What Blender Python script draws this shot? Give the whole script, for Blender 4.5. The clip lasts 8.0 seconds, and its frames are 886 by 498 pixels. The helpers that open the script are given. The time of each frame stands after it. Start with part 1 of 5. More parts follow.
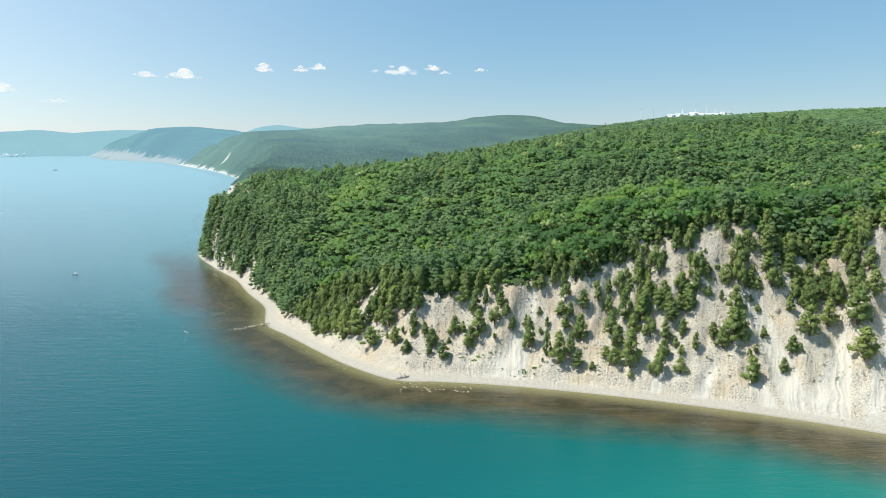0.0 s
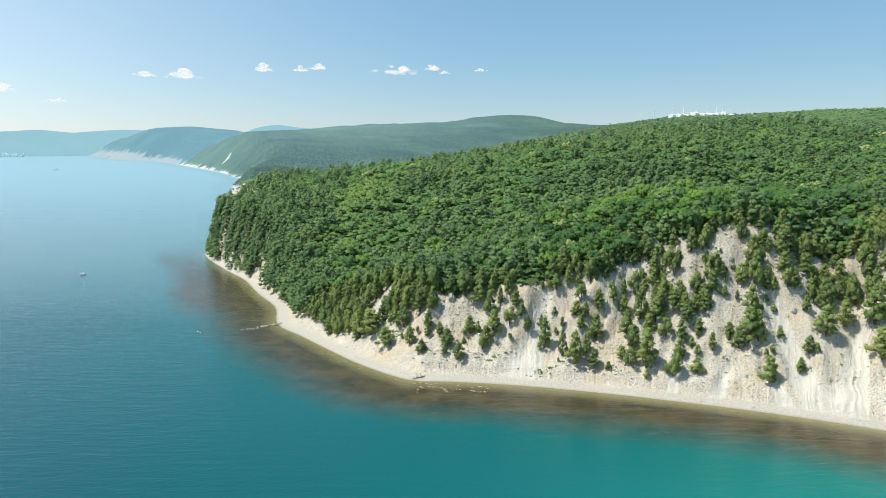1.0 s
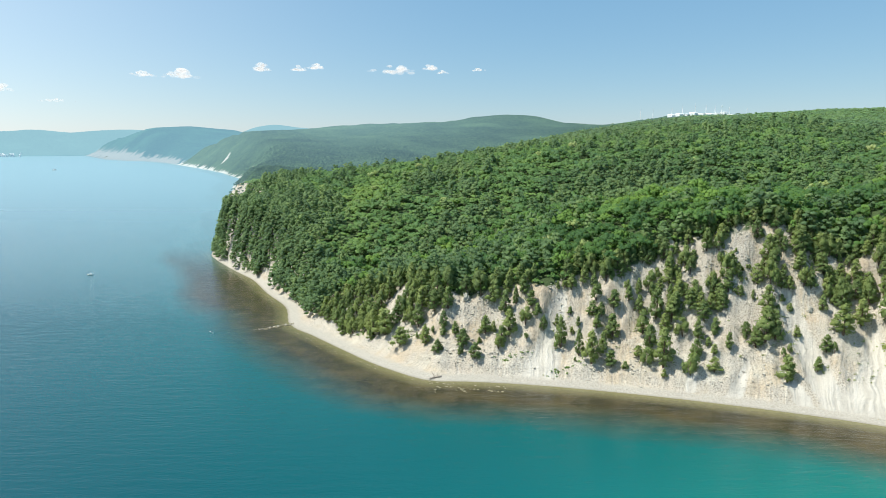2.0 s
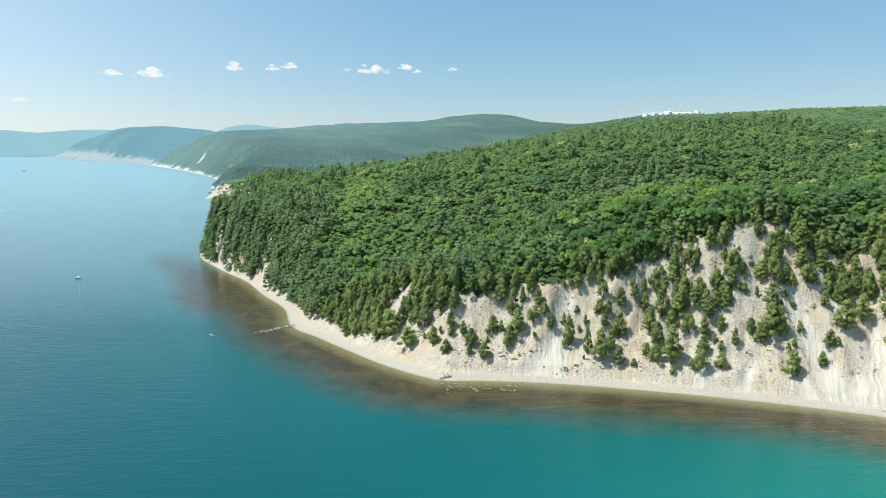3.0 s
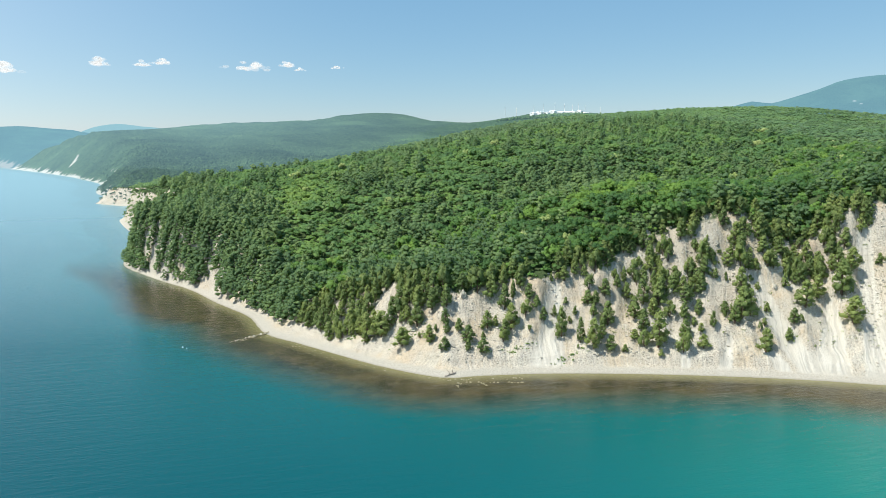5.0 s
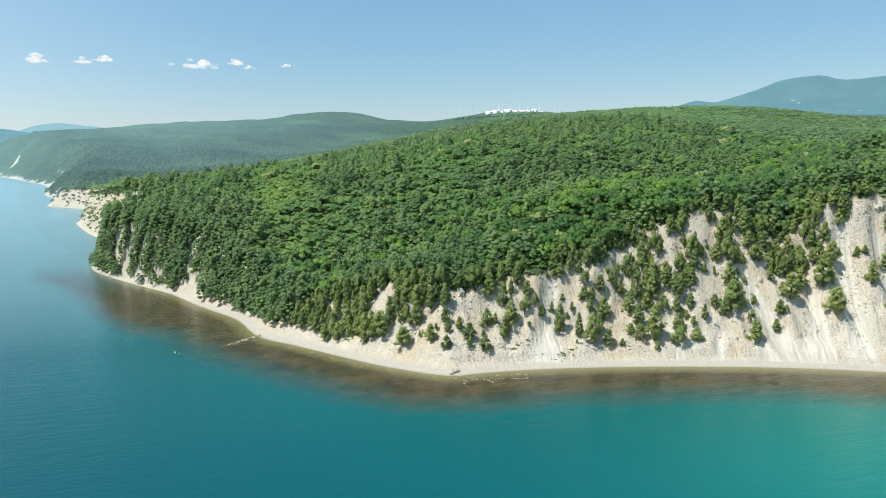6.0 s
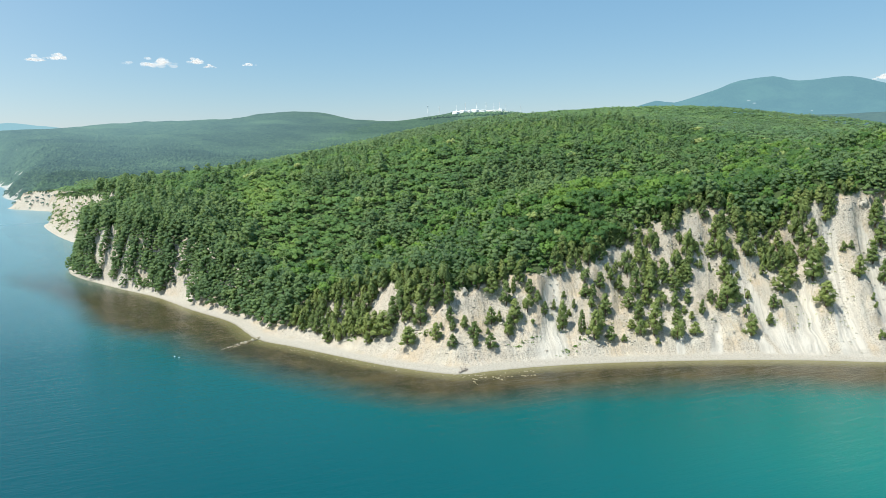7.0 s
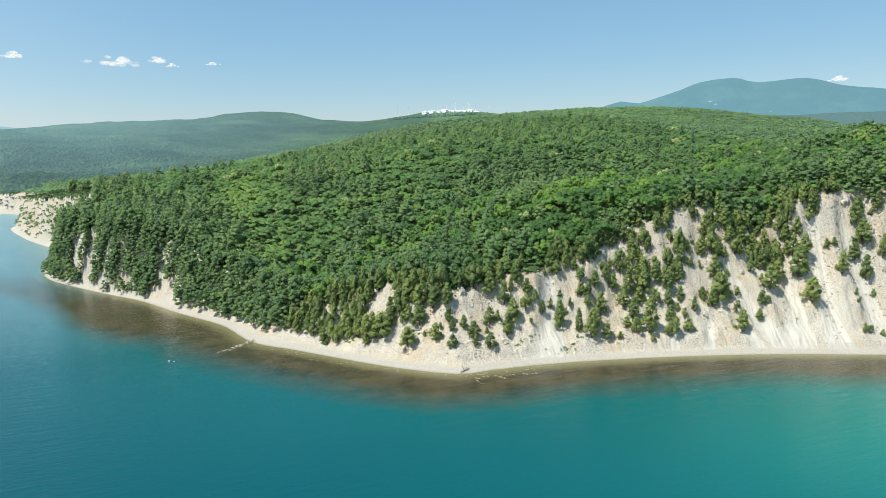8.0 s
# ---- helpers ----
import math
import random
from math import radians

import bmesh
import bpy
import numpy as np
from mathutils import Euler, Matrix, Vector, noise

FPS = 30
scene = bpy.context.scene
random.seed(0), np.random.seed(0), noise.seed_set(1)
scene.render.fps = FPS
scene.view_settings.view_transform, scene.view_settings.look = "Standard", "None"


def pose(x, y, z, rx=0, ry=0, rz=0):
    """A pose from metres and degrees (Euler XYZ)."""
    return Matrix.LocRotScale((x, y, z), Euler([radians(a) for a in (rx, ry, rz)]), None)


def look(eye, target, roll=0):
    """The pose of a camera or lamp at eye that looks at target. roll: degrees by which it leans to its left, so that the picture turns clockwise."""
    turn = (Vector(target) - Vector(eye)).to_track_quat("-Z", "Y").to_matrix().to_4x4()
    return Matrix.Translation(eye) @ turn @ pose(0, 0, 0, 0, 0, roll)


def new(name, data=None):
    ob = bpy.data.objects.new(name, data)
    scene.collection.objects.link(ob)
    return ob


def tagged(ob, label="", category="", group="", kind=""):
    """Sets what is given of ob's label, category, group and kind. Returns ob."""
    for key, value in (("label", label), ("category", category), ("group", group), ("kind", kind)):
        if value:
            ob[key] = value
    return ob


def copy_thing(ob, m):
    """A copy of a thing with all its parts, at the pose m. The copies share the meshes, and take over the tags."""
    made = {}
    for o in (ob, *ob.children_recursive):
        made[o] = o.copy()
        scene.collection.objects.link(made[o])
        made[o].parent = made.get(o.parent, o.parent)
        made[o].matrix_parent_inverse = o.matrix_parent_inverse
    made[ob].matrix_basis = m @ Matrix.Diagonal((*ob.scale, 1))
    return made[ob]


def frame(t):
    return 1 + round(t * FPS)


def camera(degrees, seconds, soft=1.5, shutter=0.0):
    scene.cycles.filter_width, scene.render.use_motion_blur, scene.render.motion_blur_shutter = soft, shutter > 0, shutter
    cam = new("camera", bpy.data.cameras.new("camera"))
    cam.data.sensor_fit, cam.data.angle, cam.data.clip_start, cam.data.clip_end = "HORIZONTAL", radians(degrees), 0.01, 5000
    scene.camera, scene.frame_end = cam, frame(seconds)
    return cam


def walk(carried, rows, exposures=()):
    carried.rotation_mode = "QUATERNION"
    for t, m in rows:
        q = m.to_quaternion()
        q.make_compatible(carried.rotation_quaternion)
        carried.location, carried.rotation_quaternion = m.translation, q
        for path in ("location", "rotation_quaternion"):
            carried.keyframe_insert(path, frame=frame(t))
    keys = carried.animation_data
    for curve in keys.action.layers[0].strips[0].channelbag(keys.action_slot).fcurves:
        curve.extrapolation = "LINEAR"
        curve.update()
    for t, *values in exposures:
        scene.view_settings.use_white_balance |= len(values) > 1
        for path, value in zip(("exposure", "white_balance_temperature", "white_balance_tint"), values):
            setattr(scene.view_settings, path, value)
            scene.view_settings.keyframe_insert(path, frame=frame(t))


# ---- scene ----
cam = camera(67.3, 8.0, soft=0.55)
METRES, EYE, TILT, LEAN, TURN = 110.0, 81.0, -9.2, 0.0, 0.0
ROWS = [
    (0.0, 0.0, 0.0, 0.0, 0.0, 0.0, -0.0),
    (0.5, -0.0243, -0.0001, 0.0, -0.01, 0.0, -0.02),
    (1.0, -0.0532, -0.0004, -0.0001, -0.09, 0.0, -0.01),
    (1.5, -0.0821, -0.0006, 0.0, -0.21, -0.01, 0.02),
    (3.0, -0.2226, -0.0012, 0.0033, -2.5, -0.09, 0.54),
    (3.5, -0.311, 0.0003, 0.0045, -5.2, -0.15, 1.1),
    (4.0, -0.4066, 0.0054, 0.0062, -7.3, -0.21, 1.52),
    (4.5, -0.4963, 0.0132, 0.0095, -9.01, -0.28, 1.89),
    (5.0, -0.588, 0.0233, 0.0136, -12.44, -0.46, 2.51),
    (6.5, -0.8166, 0.0678, 0.0267, -17.95, -0.88, 3.56),
    (7.0, -0.8819, 0.0851, 0.0305, -19.7, -0.99, 3.86),
    (7.5, -0.9369, 0.1013, 0.0343, -21.19, -1.08, 4.1),
    (8.0, -0.9865, 0.1174, 0.0379, -22.56, -1.17, 4.31),
]
walk(cam, [(t, pose(0, 0, EYE, TILT, LEAN, TURN) @ pose(METRES * x, METRES * y, METRES * z, 90 + pitch, roll, yaw)) for t, x, y, z, yaw, pitch, roll in ROWS], [(0.0, 0.22, 6350, 7), (8.0, 0.22, 6350, 7)])

# ---- world, sun and exposure ----
TO_SUN = Vector((-0.47, -0.02, 0.88)).normalized()
world = bpy.data.worlds.new("world")
scene.world = world
world.use_nodes = True
wn, wl = world.node_tree.nodes, world.node_tree.links
sky = wn.new("ShaderNodeTexSky")
sky.sky_type, sky.sun_disc = "NISHITA", False
sky.sun_elevation = math.asin(TO_SUN.z)
sky.sun_rotation = math.atan2(TO_SUN.x, TO_SUN.y)
sky.altitude, sky.air_density, sky.dust_density, sky.ozone_density = 80.0, 0.98, 0.12, 3.4
wn["Background"].inputs["Strength"].default_value = 0.120
clear = wn.new("ShaderNodeMix")
clear.data_type, clear.blend_type = "RGBA", "MULTIPLY"
clear.inputs[0].default_value, clear.inputs[7].default_value = 1.0, (0.52, 0.455, 0.365, 1.0)
haze = wn.new("ShaderNodeMix")
haze.data_type, haze.blend_type = "RGBA", "ADD"
haze.inputs[0].default_value = 1.0
wl.new(sky.outputs["Color"], clear.inputs[6])
wl.new(clear.outputs[2], haze.inputs[6])
# the haze is brighter on the sun's side
around = wn.new("ShaderNodeTexCoord")
sunward = wn.new("ShaderNodeVectorMath")
sunward.operation = "DOT_PRODUCT"
sunward.inputs[1].default_value = (-0.98, -0.04, 0.0)
wl.new(around.outputs["Generated"], sunward.inputs[0])
near_sun = wn.new("ShaderNodeMapRange")
for slot, value in ((1, -0.25), (2, 1.0), (3, 0.0), (4, 1.0)):
    near_sun.inputs[slot].default_value = value
wl.new(sunward.outputs["Value"], near_sun.inputs[0])
swelling = wn.new("ShaderNodeMath")
swelling.operation = "POWER"
swelling.inputs[1].default_value = 2.0
wl.new(near_sun.outputs[0], swelling.inputs[0])
misty = wn.new("ShaderNodeVectorMath")
misty.operation = "MULTIPLY_ADD"
misty.inputs[0].default_value = (4.8, 4.1, 3.5)
misty.inputs[2].default_value = (0.68, 1.74, 2.98)
wl.new(swelling.outputs[0], misty.inputs[1])
wl.new(misty.outputs["Vector"], haze.inputs[7])
wl.new(haze.outputs[2], wn["Background"].inputs["Color"])

sun = new("sun", bpy.data.lights.new("sun", "SUN"))
sun.data.energy, sun.data.angle, sun.data.color = 5.0, radians(0.53), (1.0, 0.945, 0.84)
sun.matrix_world = look((-300, 100, 600), Vector((-300, 100, 600)) - TO_SUN)


# ---- materials ----
class Nodes:
    """Short hand for building one node material."""

    def __init__(self, name):
        self.mat = bpy.data.materials.new(name)
        self.mat.use_nodes = True
        self.tree = self.mat.node_tree
        self.bsdf = self.tree.nodes["Principled BSDF"]
        self.out = self.tree.nodes["Material Output"]

    def add(self, kind, **values):
        node = self.tree.nodes.new(kind)
        if "attribute_name" in values:
            node.attribute_name = values["attribute_name"]
        if "data_type" in values:
            node.data_type = values["data_type"]
        if "blend_type" in values:
            node.blend_type = values["blend_type"]
        if "operation" in values:
            node.operation = values["operation"]
        return node

    def join(self, a, b):
        self.tree.links.new(a, b)

    def attr(self, name):
        return self.add("ShaderNodeAttribute", attribute_name=name).outputs["Fac"]

    def place(self):
        return self.add("ShaderNodeTexCoord").outputs["Object"]

    def noise(self, vector, scale, detail=4.0, rough=0.55, out="Fac"):
        node = self.add("ShaderNodeTexNoise")
        node.inputs["Scale"].default_value = scale
        node.inputs["Detail"].default_value = detail
        node.inputs["Roughness"].default_value = rough
        self.join(vector, node.inputs["Vector"])
        return node.outputs[out]

    def stretch(self, vector, x, y, z):
        node = self.add("ShaderNodeMapping")
        node.inputs["Scale"].default_value = (x, y, z)
        self.join(vector, node.inputs["Vector"])
        return node.outputs["Vector"]

    def ramp(self, fac, *stops):
        node = self.add("ShaderNodeValToRGB")
        el = node.color_ramp.elements
        while len(el) < len(stops):
            el.new(0.5)
        for e, (at, col) in zip(el, stops):
            e.position = at
            e.color = (*col, 1.0) if isinstance(col, tuple) else (col, col, col, 1.0)
        self.join(fac, node.inputs["Fac"])
        return node.outputs["Color"]

    def mix(self, fac, a, b, blend="MIX"):
        node = self.add("ShaderNodeMix", data_type="RGBA", blend_type=blend)
        for slot, value in ((0, fac), (6, a), (7, b)):
            if isinstance(value, tuple):
                node.inputs[slot].default_value = (*value, 1.0)
            elif isinstance(value, (int, float)):
                node.inputs[slot].default_value = value
            else:
                self.join(value, node.inputs[slot])
        return node.outputs[2]

    def sum(self, a, b, operation="ADD"):
        node = self.add("ShaderNodeMath", operation=operation)
        for slot, value in ((0, a), (1, b)):
            if isinstance(value, (int, float)):
                node.inputs[slot].default_value = value
            else:
                self.join(value, node.inputs[slot])
        return node.outputs[0]

    def xyz(self, x, y, z=0.0):
        node = self.add("ShaderNodeCombineXYZ")
        for slot, value in ((0, x), (1, y), (2, z)):
            if isinstance(value, (int, float)):
                node.inputs[slot].default_value = value
            else:
                self.join(value, node.inputs[slot])
        return node.outputs[0]

    def bump(self, height, strength, distance):
        node = self.add("ShaderNodeBump")
        node.inputs["Strength"].default_value = strength
        node.inputs["Distance"].default_value = distance
        self.join(height, node.inputs["Height"])
        self.join(node.outputs["Normal"], self.bsdf.inputs["Normal"])

    def set(self, colour=None, rough=None, **inputs):
        for key, value in (("Base Color", colour), ("Roughness", rough), *inputs.items()):
            key = key.replace("_", " ")
            if value is None:
                continue
            if isinstance(value, tuple):
                self.bsdf.inputs[key].default_value = (*value, 1.0)
            elif isinstance(value, (int, float)):
                self.bsdf.inputs[key].default_value = value
            else:
                self.join(value, self.bsdf.inputs[key])
        return self.mat


def ground_material():
    """Pale marl bluff with rills, pebble beach, forest soil inland, weedy sea bed."""
    n = Nodes("ground")
    p, along, off, soil = n.place(), n.attr("along"), n.attr("off"), n.attr("soil")
    warp = n.sum(n.noise(p, 0.08, 4.0), 9.0, "MULTIPLY")
    rill = n.noise(n.xyz(n.sum(n.sum(along, warp, "ADD"), 0.20, "MULTIPLY"), n.sum(off, 0.06, "MULTIPLY")), 1.0, 7.0, 0.68)
    fine = n.noise(p, 0.9, 8.0, 0.7)
    broad = n.noise(p, 0.055, 4.0)
    marl = n.ramp(rill, (0.28, (0.43, 0.41, 0.355)), (0.40, (0.56, 0.515, 0.415)), (0.53, (0.64, 0.585, 0.47)), (0.62, (0.59, 0.495, 0.355)), (0.74, (0.50, 0.385, 0.25)))
    marl = n.mix(n.ramp(broad, (0.42, 0.0), (0.57, 0.85)), marl, (0.58, 0.485, 0.355))
    marl = n.mix(n.ramp(fine, (0.36, 0.75), (0.50, 0.0)), marl, (0.40, 0.355, 0.285))
    # darker, greyer marl in the hollows between the spurs
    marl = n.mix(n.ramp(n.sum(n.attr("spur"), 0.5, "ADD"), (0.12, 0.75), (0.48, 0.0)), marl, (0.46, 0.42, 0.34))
    ochre = n.ramp(n.sum(soil, n.sum(n.sum(n.noise(p, 0.14, 4.0), 0.5, "SUBTRACT"), 1.2, "MULTIPLY"), "ADD"), (0.02, 0.0), (0.25, 0.75))
    marl = n.mix(ochre, marl, (0.50, 0.385, 0.265))
    marl = n.mix(n.ramp(n.sum(n.attr("grey"), n.sum(n.sum(n.noise(p, 0.3, 5.0, 0.7), 0.5, "SUBTRACT"), 1.0, "MULTIPLY"), "ADD"), (0.3, 0.0), (0.6, 0.9)), marl, (0.44, 0.385, 0.305))
    strata = n.noise(n.stretch(p, 0.06, 0.06, 1.1), 1.0, 3.0)
    marl = n.mix(n.ramp(strata, (0.5, 0.0), (0.62, 0.35)), marl, (0.50, 0.43, 0.33))
    streak = n.noise(n.xyz(n.sum(n.sum(along, n.sum(warp, 0.5, "MULTIPLY"), "ADD"), 0.95, "MULTIPLY"), n.sum(off, 0.05, "MULTIPLY")), 1.0, 4.0, 0.6)
    marl = n.mix(n.ramp(streak, (0.40, 0.5), (0.50, 0.0)), marl, (0.41, 0.38, 0.33))
    marl = n.mix(n.ramp(streak, (0.55, 0.0), (0.66, 0.6)), marl, (0.67, 0.63, 0.54))
    tan = n.noise(n.stretch(p, 1.0, 1.0, 0.6), 0.045, 5.0, 0.6)
    marl = n.mix(n.ramp(tan, (0.46, 0.0), (0.60, 0.7)), marl, (0.50, 0.41, 0.30))
    marl = n.mix(n.ramp(tan, (0.36, 0.6), (0.46, 0.0)), marl, (0.50, 0.465, 0.395))
    scree = n.noise(p, 1.9, 5.0, 0.8)
    patch = n.ramp(n.noise(n.stretch(p, 1.0, 1.0, 0.4), 0.07, 4.0, 0.6), (0.44, 0.0), (0.54, 1.0))
    marl = n.mix(n.sum(patch, 0.5, "MULTIPLY"), marl, (0.55, 0.525, 0.465))
    marl = n.mix(n.sum(n.sum(patch, 0.45, "MULTIPLY"), 0.55, "ADD"), marl, n.mix(1.0, marl, n.ramp(scree, (0.36, 0.46), (0.49, 1.0), (0.62, 1.22)), "MULTIPLY"))
    powder = n.mix(n.ramp(streak, (0.40, 0.0), (0.58, 1.0)), (0.52, 0.49, 0.43), (0.65, 0.62, 0.55))
    marl = n.mix(n.ramp(n.sum(n.attr("slide"), n.sum(n.sum(n.noise(p, 0.5, 5.0, 0.7), 0.5, "SUBTRACT"), 0.9, "MULTIPLY"), "ADD"), (0.35, 0.0), (0.65, 0.85)), marl, powder)
    marl = n.mix(1.0, marl, (0.94, 0.93, 0.92), "MULTIPLY")
    pebble = n.mix(n.ramp(n.noise(p, 1.6, 6.0, 0.75), (0.3, 0.0), (0.7, 1.0)), (0.335, 0.31, 0.262), (0.535, 0.495, 0.425))
    beach = n.ramp(n.sum(n.sum(n.sum(n.noise(p, 0.35), 4.0, "MULTIPLY"), off, "ADD"), 0.06, "MULTIPLY"), (0.34, 1.0), (0.50, 0.0))
    col = n.mix(beach, marl, pebble)
    floor = n.mix(n.noise(p, 0.3), (0.040, 0.070, 0.028), (0.082, 0.112, 0.046))
    edge = n.ramp(n.sum(soil, n.sum(n.sum(n.noise(p, 0.22, 5.0), 0.5, "SUBTRACT"), 0.9, "MULTIPLY"), "ADD"), (0.42, 0.0), (0.6, 1.0))
    col = n.mix(edge, col, floor)
    wet = n.ramp(n.sum(n.sum(off, 1.5, "ADD"), 0.3, "MULTIPLY"), (0.1, 1.0), (0.75, 0.0))
    col = n.mix(wet, col, n.mix(n.noise(p, 0.5), (0.12, 0.10, 0.065), (0.30, 0.27, 0.20)))
    n.bump(n.sum(n.sum(n.sum(rill, 0.7, "MULTIPLY"), n.sum(n.sum(streak, 0.9, "MULTIPLY"), n.sum(1.0, beach, "SUBTRACT"), "MULTIPLY"), "ADD"), n.sum(n.sum(fine, 1.0, "MULTIPLY"), n.sum(n.sum(patch, 0.4, "MULTIPLY"), scree, "MULTIPLY"), "ADD"), "ADD"), 0.6, 1.3)
    return n.set(col, 0.95, Specular_IOR_Level=0.15)


def water_material():
    """Sea: brown weedy shallows, turquoise over pale sand, deep teal; small wind waves."""
    n = Nodes("sea_water")
    p, off = n.place(), n.attr("off")
    patch = n.noise(p, 0.022, 4.0)
    depth = n.sum(n.sum(off, -1.0, "MULTIPLY"), n.sum(n.sum(patch, 0.5, "SUBTRACT"), 16.0, "MULTIPLY"), "ADD")
    depth = n.sum(depth, n.sum(n.attr("bay"), -24.0, "MULTIPLY"), "ADD")
    weed = n.noise(p, 0.10, 6.0, 0.65)
    bed = n.ramp(weed, (0.35, (0.032, 0.031, 0.018)), (0.65, (0.076, 0.062, 0.031)))
    bed = n.mix(n.ramp(n.sum(off, -0.1, "MULTIPLY"), (0.0, 1.0), (0.75, 0.0)), bed, n.mix(n.noise(p, 0.8), (0.115, 0.105, 0.045), (0.26, 0.238, 0.115)))
    teal = n.ramp(n.sum(depth, 0.004, "MULTIPLY"), (0.12, (0.003, 0.088, 0.092)), (0.4, (0.001, 0.066, 0.080)), (0.9, (0.001, 0.046, 0.074)))
    # pale haze and sky sheen of the distant sea, put into the water's colour
    teal = n.mix(n.attr("sea_haze"), teal, (0.215, 0.36, 0.41))
    teal = n.mix(n.attr("sand"), teal, (0.016, 0.185, 0.155))
    clean = n.sum(n.ramp(n.sum(depth, 0.02, "MULTIPLY"), (0.30, 0.0), (0.72, 1.0)), n.attr("clean"), "MAXIMUM")
    col = n.mix(clean, bed, teal)
    big = n.noise(n.stretch(p, 0.35, 1.6, 1.0), 0.22, 4.0, 0.6)
    small = n.noise(n.stretch(p, 0.7, 1.6, 1.0), 0.9, 4.0, 0.65)
    n.bump(n.sum(n.sum(big, 0.8, "MULTIPLY"), n.sum(small, 0.35, "MULTIPLY"), "ADD"), 0.52, 0.5)
    far = n.ramp(n.attr("sea_haze"), (0.0, 0.06), (1.0, 0.36))
    return n.set(col, far, IOR=1.33, Specular_IOR_Level=0.42)


def leaf_material(name, dark, mid, light, glow=0.25):
    """Foliage: each tree has its own tint, each clump its own shade, some light shines through."""
    n = Nodes(name)
    tint = n.attr("tint")
    isle = n.add("ShaderNodeNewGeometry").outputs["Random Per Island"]
    own = n.add("ShaderNodeObjectInfo").outputs["Random"]
    mixed = n.sum(n.sum(n.sum(tint, 0.70, "MULTIPLY"), n.sum(isle, 0.14, "MULTIPLY"), "ADD"), n.sum(own, 0.16, "MULTIPLY"), "ADD")
    col = n.ramp(mixed, (0.05, dark), (0.5, mid), (0.95, light))
    spot = n.add("ShaderNodeNewGeometry").outputs["Position"]
    twig = n.noise(spot, 1.3, 4.0, 0.8)
    col = n.mix(1.0, col, n.ramp(twig, (0.36, 0.74), (0.52, 1.0), (0.70, 1.0)), "MULTIPLY")
    col = n.mix(n.ramp(twig, (0.56, 0.0), (0.74, 0.3)), col, light)
    n.bump(twig, 0.5, 0.5)
    n.set(col, 0.6, Specular_IOR_Level=0.25)
    through_leaf = n.add("ShaderNodeBsdfTranslucent")
    n.join(n.mix(0.5, col, (0.22, 0.30, 0.03), "MIX"), through_leaf.inputs["Color"])
    blend = n.add("ShaderNodeMixShader")
    blend.inputs["Fac"].default_value = glow
    n.join(n.bsdf.outputs["BSDF"], blend.inputs[1])
    n.join(through_leaf.outputs["BSDF"], blend.inputs[2])
    n.join(blend.outputs["Shader"], n.out.inputs["Surface"])
    return n.mat


def plain_material(name, a, b, scale=1.0, rough=0.8, bump=0.0):
    n = Nodes(name)
    f = n.noise(n.place(), scale, 6.0, 0.65)
    if bump:
        n.bump(f, bump, 0.2)
    return n.set(n.mix(n.ramp(f, (0.3, 0.0), (0.7, 1.0)), a, b), rough)


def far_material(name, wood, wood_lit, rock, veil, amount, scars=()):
    """Wooded hills kilometres away, a backdrop; the air's haze is a painted glow."""
    n = Nodes(name)
    p, bare = n.place(), n.attr("bare")
    stand = n.noise(p, 0.09, 6.0, 0.8)
    field = n.noise(p, 0.004, 5.0, 0.6)
    col = n.mix(n.ramp(stand, (0.35, 0.0), (0.62, 1.0)), wood, wood_lit)
    col = n.mix(n.ramp(field, (0.48, 0.0), (0.62, 0.8)), col, tuple(1.25 * c for c in wood_lit))
    tree = n.attr("tint")
    col = n.mix(1.0, col, n.ramp(tree, (0.0, (0.60, 0.66, 0.78)), (0.5, (0.9, 0.95, 1.0)), (1.0, (1.35, 1.35, 1.2))), "MULTIPLY")
    for spot, size in scars:
        gap = n.add("ShaderNodeVectorMath", operation="DISTANCE")
        n.join(p, gap.inputs[0])
        gap.inputs[1].default_value = spot
        near = n.sum(gap.outputs["Value"], n.sum(n.noise(p, 0.03, 4.0, 0.7), 2.2 * size, "MULTIPLY"), "ADD")
        bare = n.sum(bare, n.ramp(n.sum(near, 0.4 / size, "MULTIPLY"), (0.5, 1.0), (0.8, 0.0)), "MAXIMUM")
    white = n.ramp(n.sum(bare, n.sum(n.sum(n.noise(n.stretch(p, 1, 1, 0.5), 0.05, 5.0), 0.5, "SUBTRACT"), 0.9, "MULTIPLY"), "ADD"), (0.42, 0.0), (0.60, 1.0))
    col = n.mix(white, col, rock)
    n.bump(n.sum(stand, n.sum(field, 7.0, "MULTIPLY"), "ADD"), 0.8, 9.0)
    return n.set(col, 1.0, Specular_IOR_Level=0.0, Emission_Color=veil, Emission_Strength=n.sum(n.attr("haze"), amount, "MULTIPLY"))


GROUND, WATER = ground_material(), water_material()
BROADLEAF = leaf_material("broadleaf_foliage", (0.070, 0.162, 0.062), (0.146, 0.287, 0.077), (0.275, 0.434, 0.086), 0.5)
PINE = leaf_material("pine_foliage", (0.088, 0.162, 0.079), (0.150, 0.245, 0.102), (0.238, 0.338, 0.127), 0.42)
# lighter, yellower copy of PINE, with sunlight put into its colour
BLUFF_PINE = leaf_material("sunlit_pine_foliage", (0.154, 0.228, 0.096), (0.283, 0.364, 0.130), (0.442, 0.491, 0.172), 0.5)
# the next three are leaf colours made paler and bluer by distance haze
HAZED_CREST_LEAF = leaf_material("hazed_hilltop_foliage", (0.150, 0.268, 0.140), (0.215, 0.362, 0.160), (0.300, 0.450, 0.172), 0.5)
